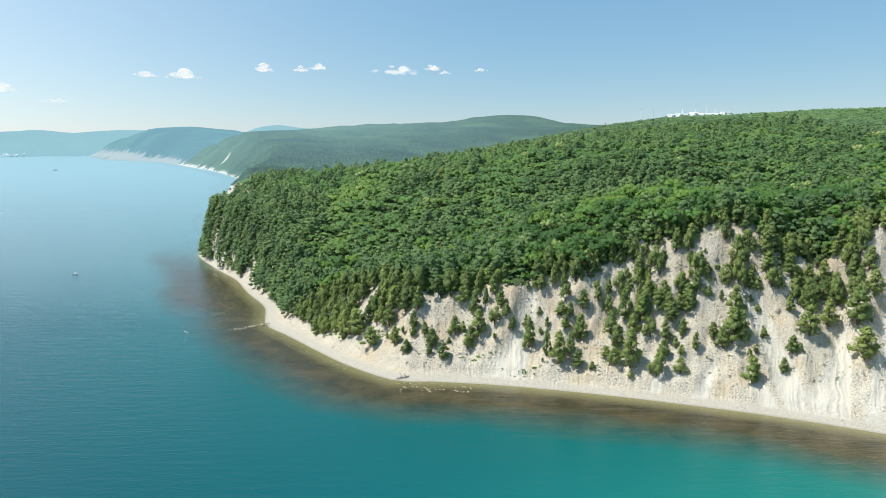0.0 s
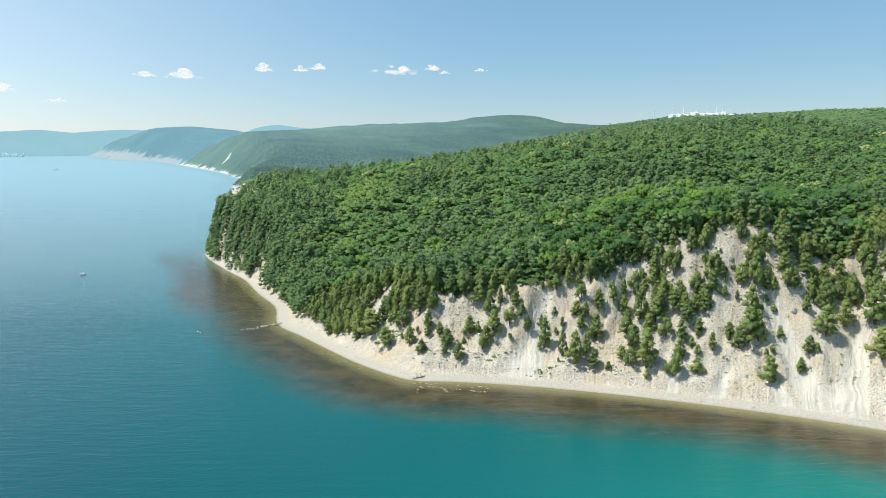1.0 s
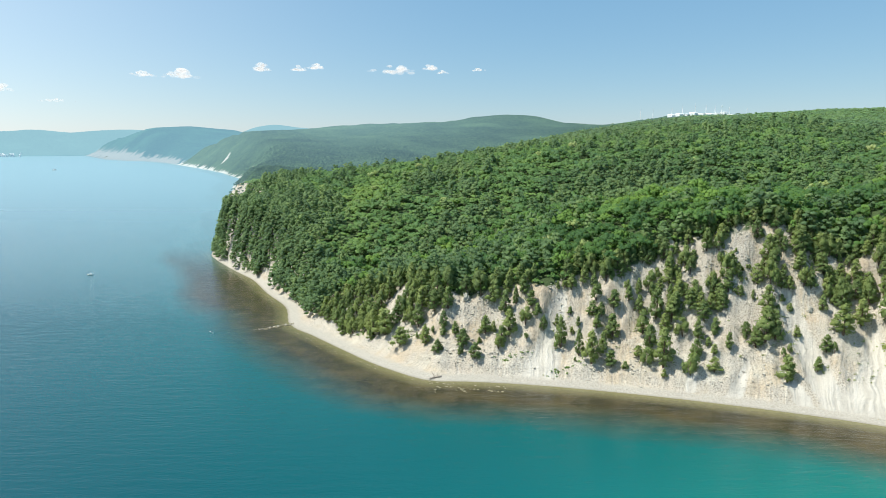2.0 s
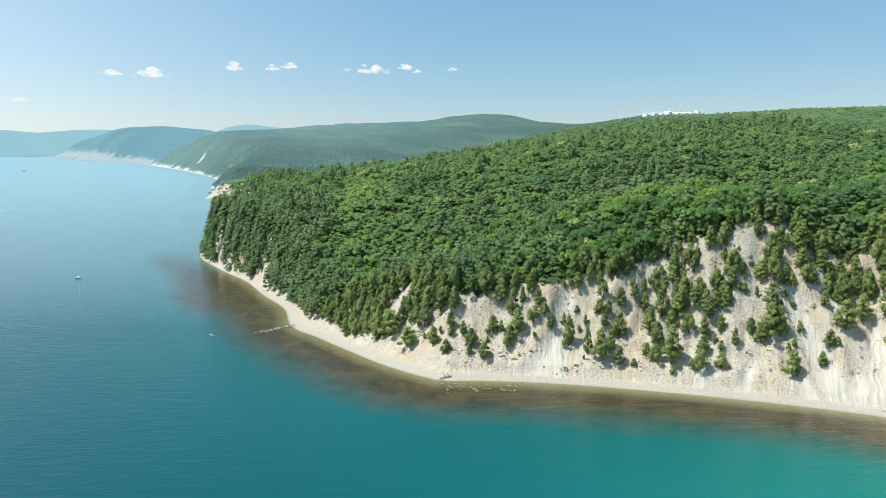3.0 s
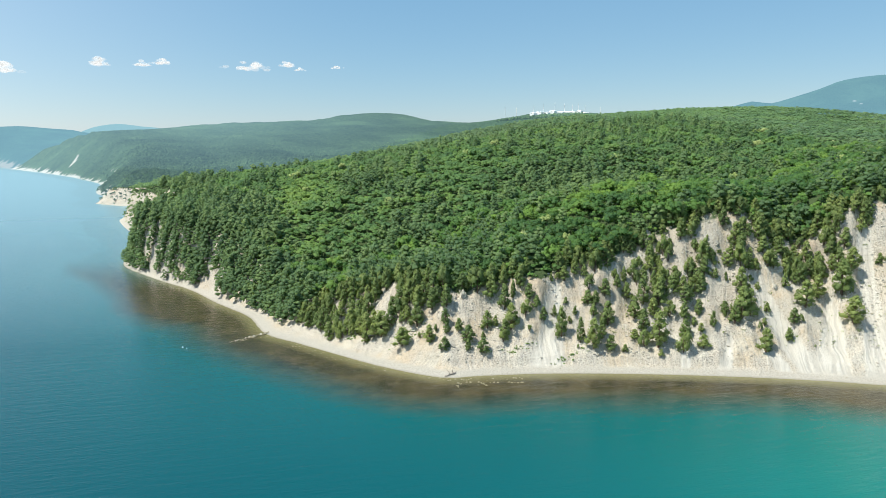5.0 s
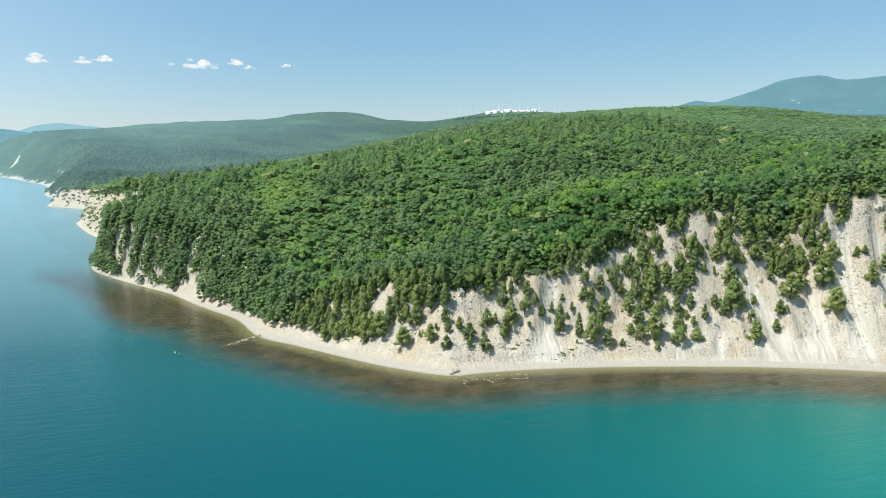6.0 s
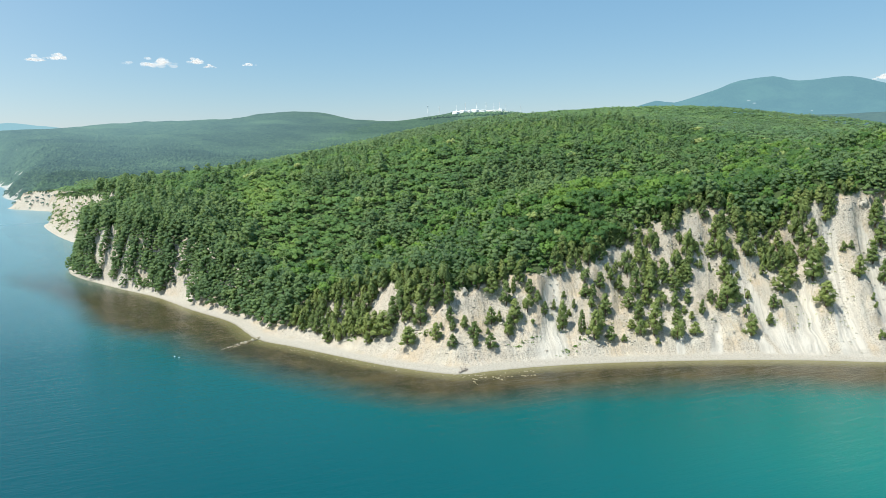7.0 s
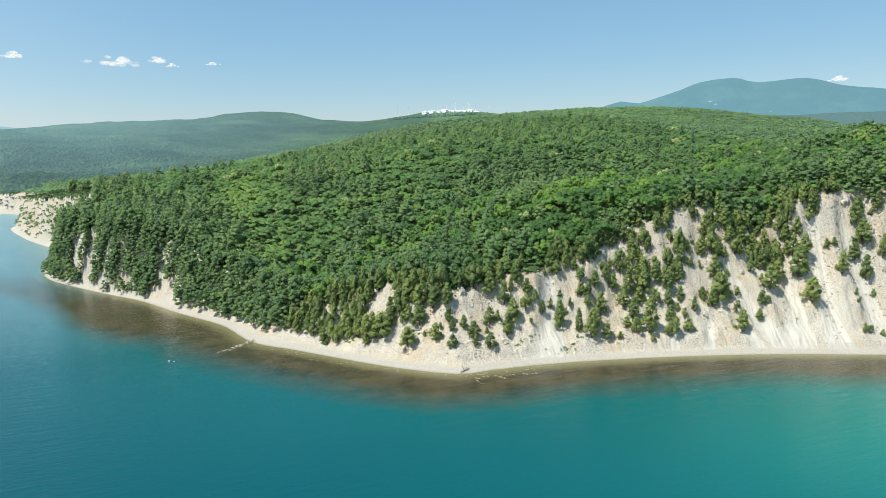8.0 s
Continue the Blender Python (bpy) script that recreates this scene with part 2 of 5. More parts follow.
HAZED_CREST_PINE = leaf_material("hazed_hilltop_pine_foliage", (0.130, 0.222, 0.132), (0.190, 0.298, 0.158), (0.262, 0.372, 0.170), 0.46)
HAZED_MID_LEAF = leaf_material("hazed_upland_foliage", (0.112, 0.220, 0.096), (0.172, 0.312, 0.106), (0.278, 0.420, 0.112), 0.5)
BLOSSOM = leaf_material("blossoming_foliage", (0.24, 0.35, 0.11), (0.40, 0.48, 0.17), (0.54, 0.59, 0.25), 0.35)
BARK = plain_material("pine_bark", (0.10, 0.065, 0.045), (0.22, 0.15, 0.11), 3.0, 0.95)
ROCK = plain_material("shore_rock", (0.30, 0.27, 0.21), (0.56, 0.52, 0.44), 1.2, 0.9, 0.4)
MARL_STONE = plain_material("marl_stone", (0.30, 0.275, 0.225), (0.56, 0.52, 0.435), 0.8, 0.95, 0.6)
WET_ROCK = plain_material("wet_rock", (0.12, 0.10, 0.06), (0.30, 0.26, 0.15), 1.2, 0.5, 0.4)
DRIFT = plain_material("driftwood", (0.20, 0.17, 0.14), (0.44, 0.39, 0.33), 2.0, 0.9)
WHITE = plain_material("white_paint", (0.82, 0.82, 0.82), (0.90, 0.90, 0.89), 0.2, 0.5)
HULL = plain_material("boat_hull", (0.80, 0.79, 0.70), (0.88, 0.87, 0.80), 1.0, 0.4)
DARK = plain_material("dark_fitting", (0.03, 0.035, 0.04), (0.07, 0.07, 0.075), 1.0, 0.4)
# the last colour and number are the haze, given as emission
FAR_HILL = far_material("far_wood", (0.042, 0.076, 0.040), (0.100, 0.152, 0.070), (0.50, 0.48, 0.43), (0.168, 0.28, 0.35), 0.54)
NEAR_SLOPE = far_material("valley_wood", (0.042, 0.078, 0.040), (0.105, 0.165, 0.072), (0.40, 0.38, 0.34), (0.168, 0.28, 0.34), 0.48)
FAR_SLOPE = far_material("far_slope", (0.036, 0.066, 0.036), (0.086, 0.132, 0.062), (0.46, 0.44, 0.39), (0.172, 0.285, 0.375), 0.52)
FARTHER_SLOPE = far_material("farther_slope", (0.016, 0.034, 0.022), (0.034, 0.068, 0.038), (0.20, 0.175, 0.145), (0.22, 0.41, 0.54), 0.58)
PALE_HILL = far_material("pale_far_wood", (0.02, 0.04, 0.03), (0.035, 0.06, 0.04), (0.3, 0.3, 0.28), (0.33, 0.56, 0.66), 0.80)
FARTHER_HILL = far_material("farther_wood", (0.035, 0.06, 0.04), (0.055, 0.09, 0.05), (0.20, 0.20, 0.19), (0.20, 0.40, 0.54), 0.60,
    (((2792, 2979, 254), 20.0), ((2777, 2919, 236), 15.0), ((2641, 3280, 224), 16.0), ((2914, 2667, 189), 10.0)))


# ---- the lie of the land ----
# x, y, width of the beach, straight and growing steepness of the bluff behind it
SHORE = [
    (620, -45, 7, 0.55, 0.022), (300, 92, 7, 0.62, 0.019), (200, 139, 6, 0.50, 0.018), (137, 169.3, 5.5, 0.46, 0.018), (101, 187, 5.5, 0.46, 0.018),
    (61, 202, 6, 0.62, 0.014), (23, 212.8, 6.5, 0.66, 0.018), (-3, 217, 7, 0.55, 0.013), (-17, 218.6, 8, 0.52, 0.018), (-35, 234, 7.5, 0.46, 0.020),
    (-51, 253, 7.5, 0.40, 0.020), (-65, 271, 8, 0.42, 0.018), (-79, 289, 9, 0.50, 0.018), (-88, 320, 7, 0.75, 0.018), (-105, 351, 6, 0.85, 0.022),
    (-123, 387, 4.5, 1.15, 0.040), (-144, 418, 3.5, 1.7, 0.08), (-172, 464, 3, 2.0, 0.10), (-181, 492, 3, 2.0, 0.10),
]
FAR_SHORE = [
    (-181, 512), (-172, 548), (-180, 590), (-201, 630), (-224, 690), (-246, 768), (-236, 805), (-243, 860), (-262, 905), (-325, 976),
    (-305, 1012), (-376, 1170), (-428, 1399), (-527, 1625), (-602, 1781), (-796, 2125), (-1124, 2648), (-1462, 2973), (-2355, 4284), (-3400, 4950),
]
# along the shore, and how far above it the woods begin
WOOD_EDGE = [
    (5700, 45), (5814, 43.6), (5825, 45.8), (5827, 41.8), (5829, 37.5), (5834, 38), (5841, 30.6), (5845, 30.2), (5851, 33), (5855, 34.9), (5863, 33), (5872, 31),
    (5876, 28.7), (5884, 27.2), (5894, 26.9), (5900, 34.6), (5906, 32.2), (5913, 28.3), (5920, 31.8), (5928, 29.8), (5932, 31.8), (5938, 28.9), (5946, 27), (5958, 33),
    (5984, 28), (5994, 23.4), (6008, 16), (6018, 9.4), (6032, 9.4), (6047, 10), (6065, 10), (6077, 8.6), (6094, 7), (6117, 6.4), (6144, 6.2), (6159, 5.8),
    (6180, 5.2), (6207, 4), (6237, 3.8), (6252, 3.4), (6270, 2.5), (6305, 1.8),
]
# grey shale on the bluff and other greyed ground: x, y, strength, breadth and depth
GREYED = [(95, 226, 1.0, 5, 8), (84, 236, 0.9, 5, 5), (66, 226, 0.6, 5, 6), (50, 228, 0.6, 5, 5), (78, 222, 0.7, 5, 7), (36, 234, 0.5, 4, 5), (112, 224, 0.4, 3, 8), (-12, 250, 0.6, 8, 6), (136, 218, 0.7, 6, 6),
    # these darken the left bluff and the coves
    (-98, 360, 0.75, 13, 24), (-124, 398, 0.75, 12, 20), (-78, 322, 0.7, 9, 16), (-58, 285, 0.6, 10, 12), (-36, 254, 0.55, 10, 8), (-150, 440, 0.6, 12, 18), (-235, 760, 0.75, 40, 110), (-285, 945, 0.7, 50, 45), (-200, 620, 0.7, 25, 50)]
# bare crags and gaps among the pines: x, y, radius
BARE = [
    (97.6, 234.9, 2.5), (93.8, 232.4, 3), (98.4, 229.7, 3), (95.1, 227.4, 2.4), (94.4, 224.4, 2.4), (94.9, 221, 2.4), (87.5, 238.7, 2.5), (82.3, 239.7, 2), (114.5, 240, 2), (132.5, 221.2, 1.8),
    (122.2, 225.7, 1.8), (-26.4, 270, 2.4), (-8, 262, 3.2), (-1, 257, 2.8), (8, 250, 2.6), (-83.3, 349, 3), (-157, 452.6, 5.5), (-150, 440, 6), (-141, 424, 4.5), (-98.9, 383, 3.4), (-94, 368, 3),
    (-107, 377, 3), (-66, 318, 2.6), (80, 247, 2), (-50, 283, 2), (63, 240, 2.5), (68, 240, 2), (81, 235, 2.5),
]
# x, y, height, breadth and depth of the swells that the land is made of
RISES = [
    (200, 760, 60.5, 200, 160), (230, 250, 42.5, 75, 60), (300, 440, 14.4, 120, 100), (130, 470, 17.0, 85, 85), (20, 500, 11.8, 90, 90),
    (30, 380, 4.2, 80, 60), (100, 280, 29.3, 55, 45), (-150, 560, 10.1, 90, 90), (600, 350, 43.0, 220, 200), (320, 600, 14.2, 120, 100),
    (650, 800, 79.0, 200, 220), (400, 1050, 52.8, 200, 150), (640, 180, 11.8, 200, 120), (140, 215, 26.9, 40, 30), (675, 625, 9.0, 45, 50),
    (106, 243, 7.0, 15, 13), (84, 258, 4.0, 14, 14), (-18, 272, 5.5, 18, 14),
]
HOLLOWS = [
    (420, 800, -10.2, 200, 260), (140, 235, -30.6, 60, 45), (-20, 300, -12.5, 70, 55), (120, 360, -6.6, 60, 45), (-200, 760, -5.0, 110, 130),
    (-60, 400, -4.6, 50, 50), (-60, 320, -7.4, 45, 45), (60, 850, -12.8, 120, 120), (180, 310, -14.9, 50, 40), (700, 560, -20.2, 150, 150),
    (550, 600, -4.0, 150, 130), (-174, 492, -8.0, 36, 36),
]
# gullies and slide scars cut into the bluff: x, y, depth, breadth, depth in plan
GULLIES = [(129, 226, -15.0, 10, 13), (153, 202, -4.0, 8, 9), (-2, 243, -3.5, 6, 8), (62, 233, -4.0, 4, 6), (31, 233, -2.5, 4, 9)]
# slides of pale scree: place along the shore and half breadth at the foot, then at the head, with the distances from the shore
CHUTES = [
    (7.0, 5933.5, 8.0, 29.7, 5928.0, 2.2), (9.0, 5845.0, 6.5, 35.5, 5859.4, 3.4), (7.0, 5837.0, 7.5, 32.0, 5833.0, 1.8), (6.0, 5872.0, 3.6, 16.0, 5869.0, 1.6),
    (8.0, 5822.0, 7.0, 47.0, 5820.8, 3.2), (6.5, 5853.0, 4.0, 16.0, 5858.6, 2.0), (8.0, 5803.0, 6.0, 44.0, 5808.0, 3.0), (6.0, 5886.0, 2.5, 13.0, 5885.0, 1.2),
]
FAR_RISES = [
    (100, 2500, 97, 520, 800), (270, 2560, 67, 170, 420), (-745, 1900, 55, 150, 240), (-560, 2050, 28, 200, 350),
    (-1250, 3300, 137, 420, 500), (-2000, 4100, 78, 500, 400), (860, 2050, 124, 260, 380), (-230, 2400, 45, 230, 500),
    (-255, 955, 22, 80, 110), (-420, 1500, 20, 120, 200),
]


def spline(points, step=4.0):
    """A smooth line through rows of numbers."""
    p = np.array(points, float)
    q = np.vstack([2 * p[0] - p[1], p, 2 * p[-1] - p[-2]])
    out = []
    for i in range(1, len(q) - 2):
        n = min(60, max(2, int(np.hypot(*(q[i + 1, :2] - q[i, :2])) / step)))
        t = np.linspace(0, 1, n, endpoint=False)[:, None]
        a, b, c, d = q[i - 1:i + 3]
        out.append(0.5 * (2 * b + (c - a) * t + (2 * a - 5 * b + 4 * c - d) * t ** 2 + (3 * b - a - 3 * c + d) * t ** 3))
    return np.vstack(out + [q[-2:-1]])


COAST = spline([(5600, -1800, 8, 0.3, 0.036), (1800, -480, 8, 0.3, 0.036)] + SHORE + [(x, y, 3.5, 1.25, 0.05) for x, y in FAR_SHORE] + [(-5600, 6600, 6, 0.8, 0.05)])


def coast(x, y):
    """How far inland each place lies (at sea: minus), and the shore's numbers beside it."""
    a, b = COAST[:-1], COAST[1:]
    ab = (b - a)[:, :2]
    length2 = (ab ** 2).sum(1)
    start = np.concatenate([[0], np.cumsum(np.sqrt(length2))])
    off, own = np.empty(x.shape), np.empty(x.shape + (4,))
    for i in range(0, len(x), 20000):
        px, py = x[i:i + 20000, None] - a[:, 0], y[i:i + 20000, None] - a[:, 1]
        t = np.clip((px * ab[:, 0] + py * ab[:, 1]) / length2, 0, 1)
        r2 = (px - t * ab[:, 0]) ** 2 + (py - t * ab[:, 1]) ** 2
        j = r2.argmin(1)
        k = np.arange(len(j))
        side = ab[j, 0] * py[k, j] - ab[j, 1] * px[k, j]
        off[i:i + 20000] = np.sqrt(r2[k, j]) * np.where(side < 0, 1, -1)
        own[i:i + 20000, :3] = a[j, 2:] + t[k, j][:, None] * (b - a)[j, 2:]
        own[i:i + 20000, 3] = start[j] + t[k, j] * np.sqrt(length2[j])
    return off, own


def lattice(ix, iy, seed):
    h = (ix * 374761393 + iy * 668265263 + seed * 974634777) & 0xFFFFFFFF
    h = ((h ^ (h >> 13)) * 1274126177) & 0xFFFFFFFF
    return ((h ^ (h >> 16)) & 0xFFFF) / 65535.0


def grain(x, y, size, seed, octaves=4):
    """Fractal noise from -1 to 1, with features of that size."""
    total, amp, norm = 0.0, 1.0, 0.0
    for o in range(octaves):
        u, v = x / size, y / size
        iu, iv = np.floor(u).astype(np.int64), np.floor(v).astype(np.int64)
        fu, fv = u - iu, v - iv
        fu, fv = fu * fu * (3 - 2 * fu), fv * fv * (3 - 2 * fv)
        low = lattice(iu, iv, seed + o) * (1 - fu) + lattice(iu + 1, iv, seed + o) * fu
        high = lattice(iu, iv + 1, seed + o) * (1 - fu) + lattice(iu + 1, iv + 1, seed + o) * fu
        total = total + amp * (low * (1 - fv) + high * fv)
        norm, amp, size = norm + amp, amp * 0.5, size * 0.5
    return total / norm * 2 - 1


def swell(x, y, rows):
    z = np.zeros(x.shape)
    for cx, cy, h, rx, ry in rows:
        z += h * np.exp(-(((x - cx) / rx) ** 2 + ((y - cy) / ry) ** 2) / 2)
    return z


def chute(off, along):
    """How much of a scree slide runs over each place."""
    total = np.zeros(off.shape)
    for low, a, wide, high, b, narrow in CHUTES:
        t = (off - low) / (high - low)
        mid, half = a + (b - a) * np.clip(t, -0.2, 1), wide + (narrow - wide) * np.clip(t, -0.2, 1)
        ends = np.clip((1.05 - t) * 6, 0, 1) * np.clip((t + 0.25) * 8, 0, 1)
        total = np.maximum(total, ends * np.clip(1.6 - 1.6 * np.abs(along - mid) / half, 0, 1))
    return total


def land(x, y):
    """Height of the ground, distance from the shore, place along it, and how wooded the soil is."""
    off, own = coast(x, y)
    along = own[:, 3]
    inner = 29.3 + swell(x, y, RISES) + swell(x, y, HOLLOWS) + 1.2 * grain(x, y, 40, 5)
    u = np.maximum(off - own[:, 0] - 1.2 * grain(along, along * 0, 14, 17, 3), 0)
    rib = grain(along + 3 * grain(x, y, 25, 13, 2), off * 0.16, 13, 11, 5)
    crag = grain(x, y, 22, 23, 5)
    rough = grain(x, y, 6, 21, 4) + 0.7 * (0.5 - 2 * np.abs(grain(x + 2 * crag, y, 8, 22, 4)))
    bent = along + 5 * grain(x, y, 30, 13, 2) + 0.25 * off
    spur = 1 - 2.4 * np.abs(grain(bent, off * 0.10, 19, 15, 2)) + 0.6 * (1 - 2 * np.abs(grain(bent, off * 0.22, 7, 16, 2)))
    slide = chute(off, along + 1.5 * grain(x, y, 14, 19, 2))
    firm = 1 - 0.75 * slide
    flute = np.abs(grain(along + 1.5 * grain(x, y, 16, 24, 2), off * 0.03, 4.2, 25, 2))
    steep = np.maximum(u * (1 + 0.05 * rib) + np.clip(u / 14, 0, 1) * firm * (2.6 * crag + 2.4 * spur), 0)
    bluff = own[:, 1] * steep + own[:, 2] * steep ** 2 + np.clip(u / 8, 0, 1) * (firm * (0.9 * rib + 1.9 * rough) - 1.5 * flute - 0.9 * slide) + 1.1 * np.clip(u / 2, 0, 1)
    shore = np.clip(off, 0, 8) * 0.15 + 0.1 * np.clip(u, 0, 4)
    bluff = shore + np.maximum(bluff, 0)
    k = 4.0
    h = np.clip(0.5 + 0.5 * (inner - bluff) / k, 0, 1)
    z = inner * (1 - h) + bluff * h - k * h * (1 - h)
    soil = 1 - h
    z = z + swell(x, y, GULLIES) * np.clip((off - own[:, 0]) / 10, 0, 1)
    z = np.where(off < 0, np.maximum(off * 0.07, -9), z)
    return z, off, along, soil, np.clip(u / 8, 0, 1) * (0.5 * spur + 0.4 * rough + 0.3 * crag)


def scar(x, y):
    """Where slides have laid the pale rock of the far hills bare."""
    spots = ((-612, 1905, 8, 42), (-421, 1479, 6, 9), (-408, 1436, 6, 9), (-404, 1496, 5, 9), (-378, 1422, 6, 9), (-465, 1697, 7, 16))
    return sum(np.exp(-((x - a) / ra) ** 2 - ((y - b) / rb) ** 2) for a, b, ra, rb in spots)


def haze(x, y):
    """How much painted haze a far place glows with: more towards the sun."""
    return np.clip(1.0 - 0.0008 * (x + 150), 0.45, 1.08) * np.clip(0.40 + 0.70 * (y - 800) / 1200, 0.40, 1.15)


def far_land(x, y):
    off, own = coast(x, y)
    inner = 6 + swell(x, y, FAR_RISES) + 9 * grain(x, y, 260, 31, 4) + 9 * grain(x, y, 120, 32, 4) * np.clip((off - 40) / 120, 0, 1)
    u = np.maximum(off - 5, 0)
    rib = grain(own[:, 3], off * 0.25, 34, 41, 5)
    bluff = (0.8 + 0.5 * np.clip((1300 - y) / 200, 0, 1)) * u * (1 + 0.22 * rib) + np.clip(off, 0, 6) * 0.2
    k = 10.0
    h = np.clip(0.5 + 0.5 * (inner - bluff) / k, 0, 1)
    z = inner * (1 - h) + bluff * h - k * h * (1 - h)
    return np.where(off < 0, -2 + np.maximum(off * 0.1, -6), z), off, h


def mesh_of(name, verts, faces, material, attrs=(), smooth=False, normals=None):
    """A mesh from arrays; attrs: named numbers, one for each vertex; normals: the way each vertex faces."""
    me = bpy.data.meshes.new(name)
    verts, faces = np.asarray(verts, np.float32), np.asarray(faces, np.int32)
    m, k = faces.shape
    me.vertices.add(len(verts))
    me.vertices.foreach_set("co", verts.ravel())
    me.loops.add(m * k)
    me.loops.foreach_set("vertex_index", faces.ravel())
    me.polygons.add(m)
    me.polygons.foreach_set("loop_start", np.arange(0, m * k, k, dtype=np.int32))
    me.polygons.foreach_set("use_smooth", np.full(m, smooth))
    for key, values in attrs:
        me.attributes.new(key, "FLOAT", "POINT").data.foreach_set("value", np.asarray(values, np.float32))
    me.materials.append(material)
    me.update(calc_edges=True)
    if normals is not None:
        me.polygons.foreach_set("use_smooth", np.full(m, True))
        me.normals_split_custom_set_from_vertices(np.asarray(normals, np.float32))
    return me


def steps(fine, first, growth, end):
    """Grid lines: the fine ones, and on both sides ever wider ones out to the end."""
    out = list(fine)
    for sign, at in ((1, fine[-1]), (-1, fine[0])):
        s = first
        while sign * at < end:
            s *= growth
            at += sign * s
            out.append(at)
    return np.array(sorted(out))


def sheet(xs, ys):
    gx, gy = np.meshgrid(xs, ys)
    nx, ny = len(xs), len(ys)
    i = np.arange(nx * ny).reshape(ny, nx)
    faces = np.stack([i[:-1, :-1], i[:-1, 1:], i[1:, 1:], i[1:, :-1]], -1).reshape(-1, 4)
    return gx.ravel(), gy.ravel(), faces


x, y, faces = sheet(
    steps(np.concatenate([np.arange(-342, -214, 4.0), np.arange(-214, -60, 2.2), np.arange(-60, 175, 1.1), np.arange(175, 262, 2.2)]), 1.55, 1.09, 4900),
    steps(np.concatenate([np.arange(160, 262, 1.0), np.arange(262, 330, 1.5), np.arange(330, 530, 2.6), np.arange(530, 1010, 5.0)]), 2.0, 1.09, 4900))
z, off, along, soil, spur = land(x, y)
faces = faces[(off[faces] > -60).any(1)]
away = np.clip((y - 880) / 300, 0, 1)
z = np.where(off > 0, z * (1 - away) + np.minimum(z, 4.0) * away, z)
low = np.clip((y - 1040) / 60, 0, 1)
z = np.where(off < 40, np.minimum(z, z * (1 - low) - 4 * low), z)
ground = new("ground", mesh_of("ground", np.stack([x, y, z], 1), faces, GROUND, (("off", np.where(y > 560, np.maximum(off, 1.5), off)), ("along", along), ("soil", soil - 1.6 * np.exp(-((x - 16) / 5) ** 2 - ((y - 318) / 9) ** 2)), ("spur", spur), ("grey", np.clip(swell(x, y, GREYED), 0, 1)), ("slide", chute(off, along + 1.5 * grain(x, y, 14, 19, 2)))), True))
tagged(ground, "pale marl bluff, pebble beach and wooded hills", "ground", kind="structure")

x, y, faces = sheet(steps(np.arange(-260, 262, 7.0), 7.0, 1.12, 4900), steps(np.arange(120, 560, 7.0), 7.0, 1.12, 4900))
off, own = coast(x, y)
water = new("water", mesh_of("water", np.stack([x, y, np.zeros(len(x))], 1), faces, WATER, (("off", off), ("bay", np.exp(-((x + 132) / 30) ** 2 - ((y - 365) / 62) ** 2)), ("clean", np.clip((y - 395) / 115, 0, 0.92)), ("sea_haze", 1 - np.exp(-np.maximum(y - 290, 0) / 400)), ("sand", 0.85 * np.exp(-((x - 95) / 85) ** 2 - ((y - 118) / 48) ** 2))), True))
tagged(water, "calm turquoise sea with brown weedy shallows", "sea", kind="structure")

# ---- hills kilometres away ----
rows = steps(np.arange(860, 1300, 7.0), 7.0, 1.03, 4300)
x, y, faces = sheet(steps(np.arange(-430, -120, 6.0), 6.0, 1.045, 2800), rows[rows > 855])
z, off, bare = far_land(x, y)
z = z * np.clip((4320 - y) / 420, 0, 1)
keep = (off > -60)
keep &= ~((x > -140) & (y < 1100))
faces = faces[keep[faces].all(1)]
reach = np.where(y > 2350, 42 + 38 * np.clip((y - 2700) / 250, 0, 1), np.where(y > 1050, 16, 20))
patchy = grain(x, y, 22, 94, 4)
coved = 0.9 * np.clip(1 - off / 9, 0, 1) + np.clip(1 - off / 30, 0, 1) * (0.25 + 1.3 * patchy)
bare = np.clip(np.where(y > 2350, 1.1 * bare - off / reach + 0.3 * grain(x, y, 40, 93, 3), coved), 0, 1)
bare = np.maximum(bare, np.clip(scar(x, y) * (0.75 + 0.5 * grain(x, y, 18, 98, 3)), 0, 0.8))
remote = (y[faces].mean(1) > 2300) & (x[faces].mean(1) < -560)
close = ~remote & (x[faces].mean(1) > 0.7 * (y[faces].mean(1) - 1430))
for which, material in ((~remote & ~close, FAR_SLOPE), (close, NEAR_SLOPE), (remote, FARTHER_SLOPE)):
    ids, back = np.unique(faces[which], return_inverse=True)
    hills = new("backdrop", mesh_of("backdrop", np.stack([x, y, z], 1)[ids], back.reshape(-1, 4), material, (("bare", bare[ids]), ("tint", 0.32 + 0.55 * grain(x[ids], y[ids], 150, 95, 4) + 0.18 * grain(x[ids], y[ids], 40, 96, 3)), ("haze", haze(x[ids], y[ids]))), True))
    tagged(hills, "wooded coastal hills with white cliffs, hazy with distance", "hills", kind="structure")


